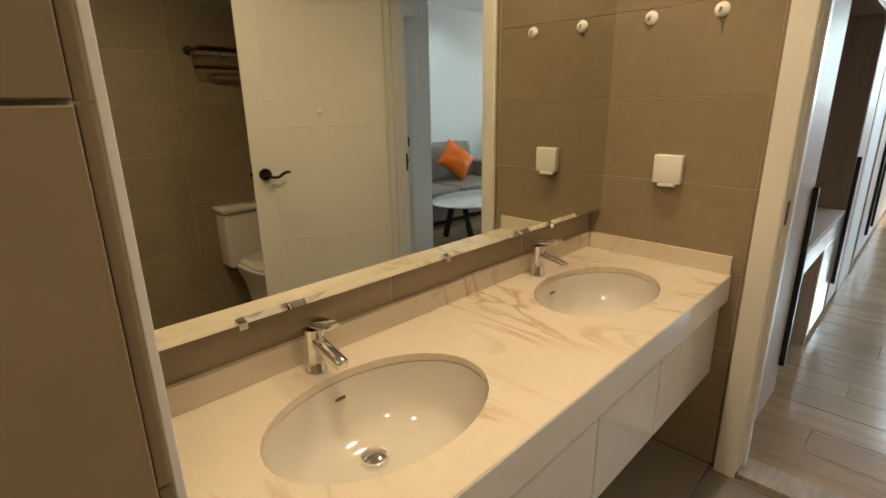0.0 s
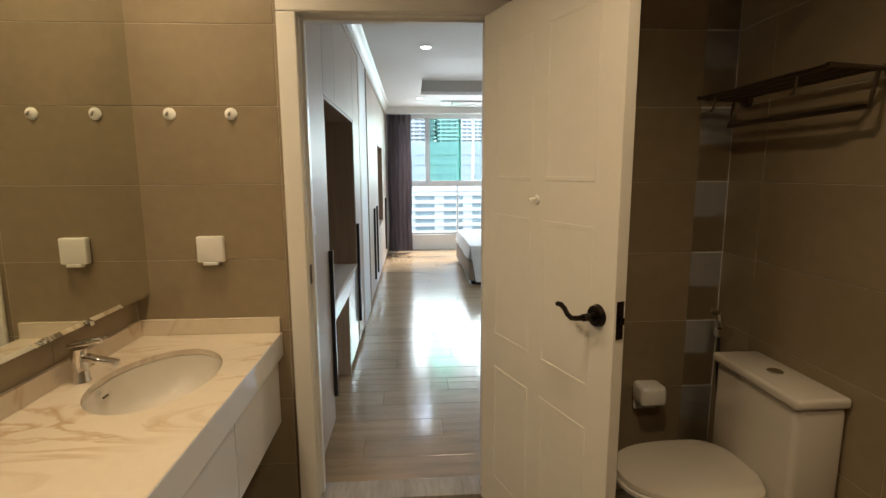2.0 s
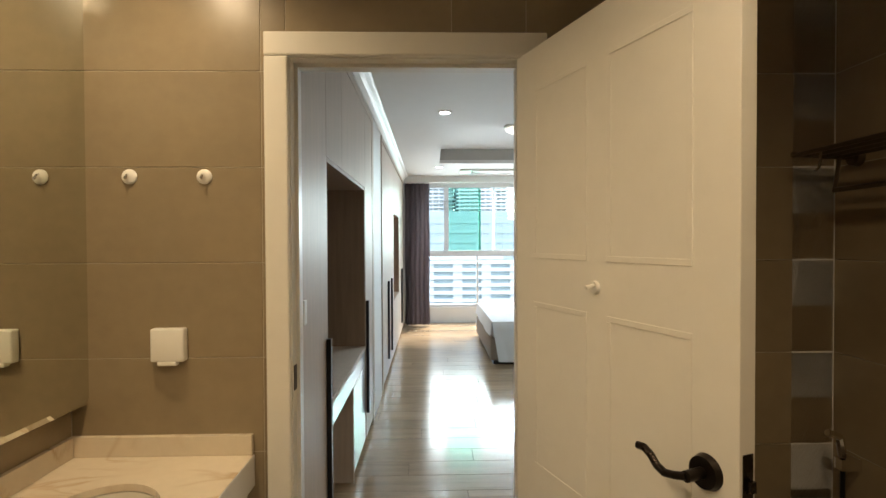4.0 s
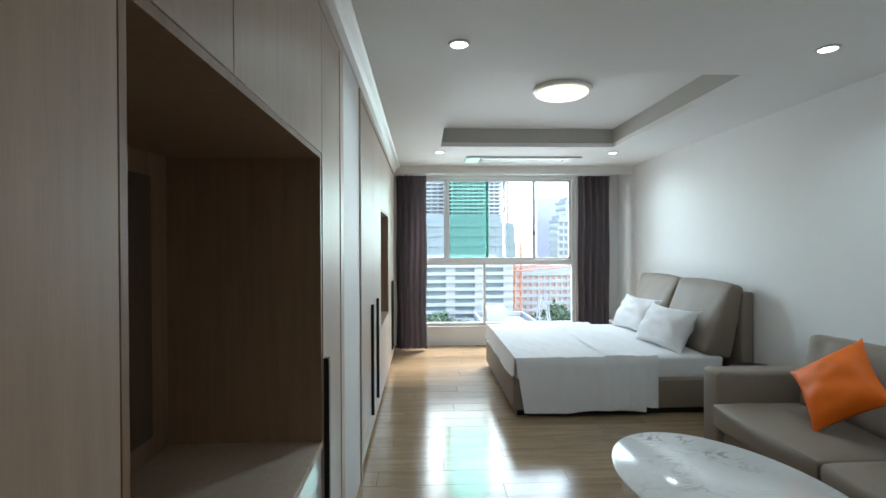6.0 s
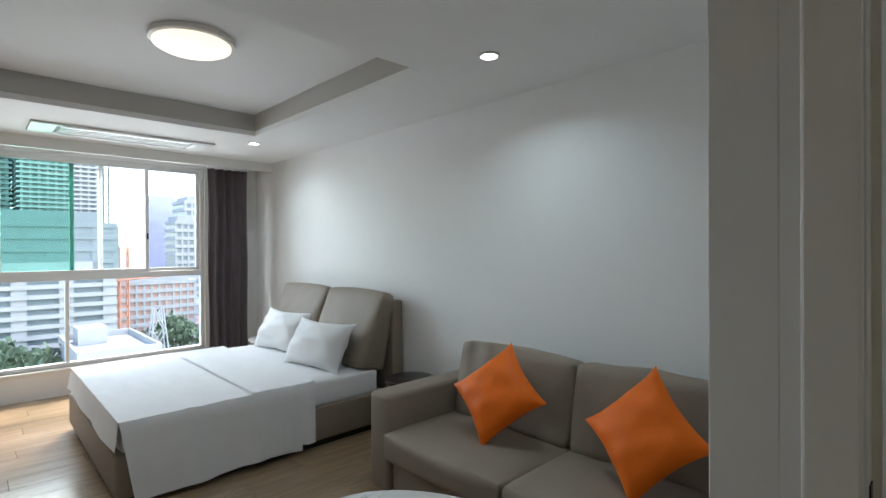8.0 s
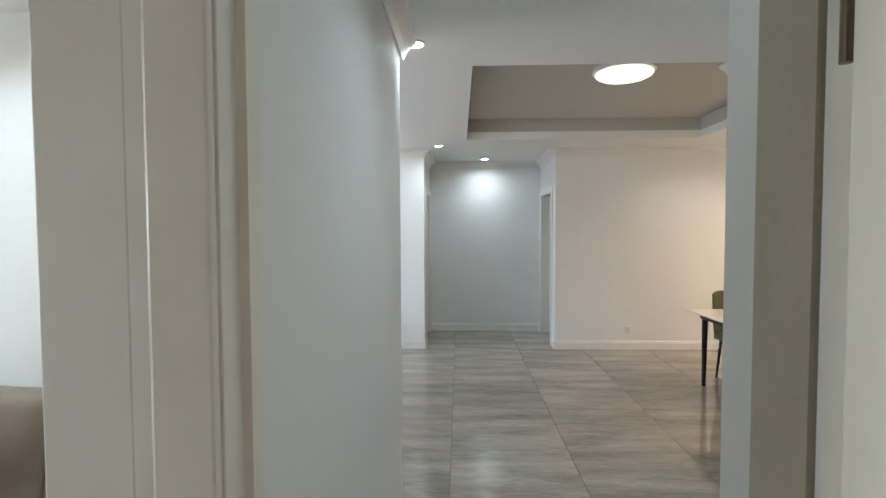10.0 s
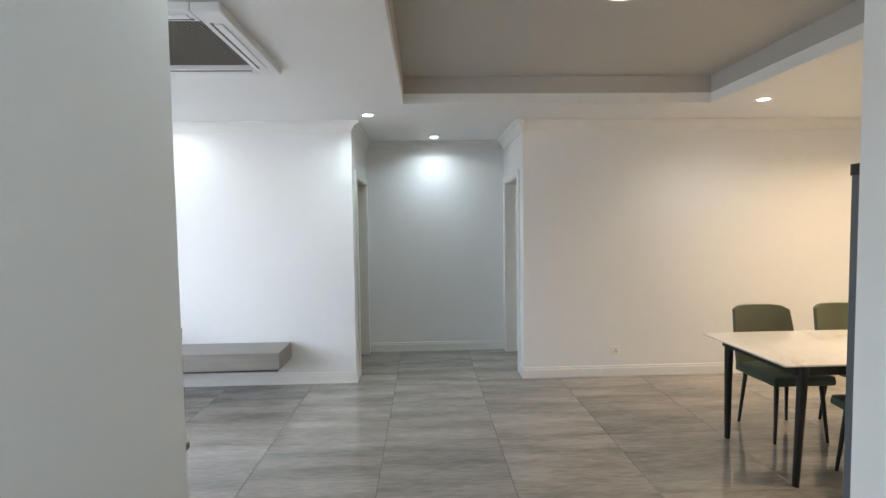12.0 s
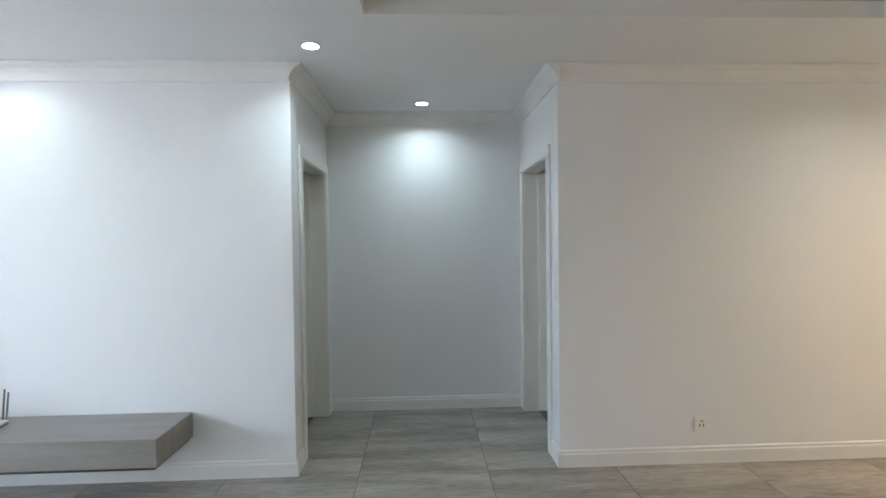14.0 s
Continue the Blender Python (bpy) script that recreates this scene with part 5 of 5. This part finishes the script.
def tree(x, y, h, seed):
    t = thing("tree", (x, y, GROUNDZ), "leafy green city tree", "tree", "city trees")
    r = random.Random(seed)
    bm = bmesh.new()
    tube(bm, (0, 0, 0), (0.2, 0.1, h * 0.6), 0.45, 0.2, 7)
    for k in range(4):
        a = k * 1.6
        tube(bm, (0.1, 0.1, h * 0.4), (math.cos(a) * h * 0.22, math.sin(a) * h * 0.22, h * 0.7), 0.18, 0.06, 5)
    part("trunk", bm, TRUNK, t)
    vs, fs = [], []
    for k in range(520):
        a, b, q = r.uniform(0, 6.28), r.uniform(-0.4, 1.4), r.uniform(0.5, 1) ** 0.5
        q *= 0.75 + 0.35 * math.sin(3 * a + seed) * math.cos(2 * b)
        c = Vector((math.cos(a) * math.cos(b) * q * h * 0.36, math.sin(a) * math.cos(b) * q * h * 0.36, h * 0.68 + math.sin(b) * q * h * 0.3))
        e = Euler((r.uniform(0, 3), r.uniform(0, 3), r.uniform(0, 3))).to_matrix()
        s_ = r.uniform(0.35, 0.75)
        n0 = len(vs)
        for p in ((-s_, -s_ * .6, 0), (s_, -s_ * .6, .1), (s_ * .8, s_ * .6, 0), (-s_ * .8, s_ * .6, .1)):
            vs.append(tuple(c + e @ Vector(p)))
        fs.append((n0, n0 + 1, n0 + 2, n0 + 3))
    me = bpy.data.meshes.new("crown")
    me.from_pydata(vs, [], fs)
    me.materials.append(LEAF)
    cr = new("crown", me)
    cr.parent = t
    return t


base_trees = [tree(2, 112, 20, 1), tree(8, 116, 18, 2), tree(-6, 118, 19, 3)]
for i in range(44):
    x, y = rnd.uniform(-15, 110), rnd.uniform(100, 240)
    if y > 122 and x < 30:
        y = rnd.uniform(98, 122)
    k = rnd.uniform(0.8, 1.3)
    copy_thing(base_trees[i % 3], pose(x, y, GROUNDZ, 0, 0, rnd.uniform(0, 360)))
cr = thing("tower_crane", (27, 140, GROUNDZ), "orange lattice tower crane on a building site", "crane")


def lattice(bm, a, b, w, n):
    a, b = Vector(a), Vector(b)
    up = Vector((0, 0, 1)) if abs((b - a).normalized().z) < 0.9 else Vector((1, 0, 0))
    s1 = (b - a).cross(up).normalized() * w
    s2 = (b - a).cross(s1).normalized() * w
    cs = [s1 + s2, s1 - s2, -s1 - s2, -s1 + s2]
    for c in cs:
        tube(bm, a + c, b + c, 0.16, 0.16, 4)
    for i in range(n):
        p, q = a.lerp(b, i / n), a.lerp(b, (i + 1) / n)
        for k in range(4):
            tube(bm, p + cs[k], q + cs[(k + 1) % 4], 0.09, 0.09, 4)


bm = bmesh.new()
lattice(bm, (0, 0, 0), (0, 0, 36), 0.9, 14)
part("mast", bm, CRANE, cr)
bm = bmesh.new()
lattice(bm, (-8, 0, 28), (16, -4, 30), 0.6, 12)
part("jib", bm, CRANE, cr)
bm = bmesh.new()
lattice(bm, (0, 20, 36), (0, 20, 78), 0.6, 14)
part("far_mast", bm, CONC2, cr)
pl = thing("lattice_pylon", (24.5, 100, GROUNDZ), "white steel lattice pylon", "pylon")
bm = bmesh.new()
for sx in (-1, 1):
    for sy in (-1, 1):
        tube(bm, (sx * 3, sy * 3, 0), (sx * 0.7, sy * 0.7, 25), 0.2, 0.12, 5)
for i in range(6):
    z0, z1 = 25 * i / 6, 25 * (i + 1) / 6
    r0, r1 = 3 - 2.3 * i / 6, 3 - 2.3 * (i + 1) / 6
    for s_ in (-1, 1):
        tube(bm, (-r0, s_ * r0, z0), (r1, s_ * r1, z1), 0.1, 0.1, 4)
        tube(bm, (r0, s_ * r0, z0), (-r1, s_ * r1, z1), 0.1, 0.1, 4)
part("tower", bm, CONC, pl)


# ---- floor and wall pieces ----
def piece_mesh(name, w, d, h, m, bevel=0.0015):
    bm = bmesh.new()
    bx(bm, -w / 2, w / 2, -d / 2, d / 2, -h, 0)
    top = [e for e in bm.edges if all(abs(v.co.z) < 1e-6 for v in e.verts)]
    bmesh.ops.bevel(bm, geom=top, offset=bevel, segments=1, affect="EDGES")
    bmesh.ops.recalc_face_normals(bm, faces=bm.faces)
    me = bpy.data.meshes.new(name)
    bm.to_mesh(me)
    bm.free()
    me.materials.append(m)
    return me


meshes = {}


def lay(name, owner, x0, x1, y0, y1, z, w, d, h, m, gap, ox=0.0, oy=0.0, stagger=0.0, basis=None):
    """Lay pieces w by d from the origin (ox, oy), trimmed to the rectangle; basis turns the plane up for walls."""
    j = math.floor((y0 - oy) / d)
    while oy + j * d < y1 - 1e-4:
        a0, a1 = max(y0, oy + j * d), min(y1, oy + (j + 1) * d)
        sh_ = (j * stagger) % w
        i = math.floor((x0 - ox - sh_) / w)
        while ox + sh_ + i * w < x1 - 1e-4:
            b0, b1 = max(x0, ox + sh_ + i * w), min(x1, ox + sh_ + (i + 1) * w)
            if b1 - b0 > 0.02 and a1 - a0 > 0.02:
                key = (name, round(b1 - b0, 3), round(a1 - a0, 3), h)
                if key not in meshes:
                    meshes[key] = piece_mesh(name, b1 - b0 - gap, a1 - a0 - gap, h, m)
                ob = new(name, meshes[key])
                ob.parent = owner
                p = Matrix.Translation(((b0 + b1) / 2, (a0 + a1) / 2, z))
                ob.matrix_basis = (basis @ p) if basis else p
            i += 1
        j += 1


ob_of = bpy.data.objects
lay("plank", ob_of["floor_bedroom"], -0.86, 3.06, 1.214, 7.295, 0, 1.22, 0.195, 0.011, PLANK, 0.001, -0.5, 0.12, 0.43)
lay("plank", ob_of["floor_bedroom"], -0.86, 1.45, 0.12, 1.214, 0, 1.22, 0.195, 0.011, PLANK, 0.001, -0.5, 0.12, 0.43)
lf_ = ob_of["floor_living_room"]
lay("tile", lf_, 1.45, 1.84, 0.10, PY1, 0.001, 0.80, 0.82, 0.012, LTILE, 0.0025, 6.62, -0.10)
lay("tile", lf_, 1.84, PE, PY0, PY1, 0.001, 0.80, 0.82, 0.012, LTILE, 0.0025, 6.62, -0.10)
lay("tile", lf_, PE, 7.184, -4.4, 4.9, 0.001, 0.80, 0.82, 0.012, LTILE, 0.0025, 6.62, -0.10)
lay("tile", lf_, 7.184, 8.367, AL0 - 0.12, AL1 + 0.12, 0.001, 0.80, 0.82, 0.012, LTILE, 0.0025, 6.62, -0.10)
lay("tile", ob_of["floor_bathroom"], BX0, BX1, -3.0, 0.0, -0.02, 0.60, 0.60, 0.011, BFLOOR, 0.003, -0.32, -0.03)
up_y = Matrix(((1, 0, 0, 0), (0, 0, -1, 0), (0, 1, 0, 0), (0, 0, 0, 1)))     # u along x, v up, faces -y
z0 = 0.180
for x0, x1, a, b in ((BX0, DL - 0.016, -0.02, 2.48), (DR + 0.016, BX1, -0.02, 2.48), (DL - 0.016, DR + 0.016, DT + 0.016, 2.48)):
    lay("tile", ob_of["wall_bathroom_door"], x0, x1, a, b, 0.0, 0.61, 0.305, 0.013, BTILE, 0.002, BX1 if x1 == BX1 else BX0, z0, 0.0, up_y)
right = Matrix(((0, 0, -1, BX1), (-1, 0, 0, 0), (0, 1, 0, 0), (0, 0, 0, 1)))  # u against y, v up, faces -x
lay("tile", ob_of["wall_toilet"], 0.0, 3.0, -0.02, 2.48, 0.0, 0.61, 0.305, 0.013, BTILE, 0.002, 0.21, z0, 0.0, right)
left = Matrix(((0, 0, 1, BX0), (1, 0, 0, 0), (0, 1, 0, 0), (0, 0, 0, 1)))     # u along y, v up, faces +x
lay("tile", ob_of["wall_vanity"], -3.0, 0.0, -0.02, 2.48, 0.0, 0.61, 0.305, 0.013, BTILE, 0.002, -1.1, z0, 0.0, left)
wp = ob_of["wall_partition"]
end = Matrix(((0, 0, 1, -0.287), (1, 0, 0, 0), (0, 1, 0, 0), (0, 0, 0, 1)))
lay("tile", wp, -2.02, -1.86, -0.02, 2.48, 0.0, 0.61, 0.305, 0.0125, BTILE, 0.003, -2.02, z0, 0.0, end)
side = Matrix(((-1, 0, 0, 0), (0, 0, 1, -1.846), (0, 1, 0, 0), (0, 0, 0, 1)))
lay("tile", wp, 0.30, 0.925, -0.02, 2.48, 0.0, 0.61, 0.305, 0.0125, BTILE, 0.003, 0.30, z0, 0.0, side)
tagged(link("trim_tile_edge", block([(-0.292, -0.285, -1.850, -1.843, -0.02, 2.48)]), TRIM, 0.001), "white edge trim on the tiled partition", "trim", kind="structure")
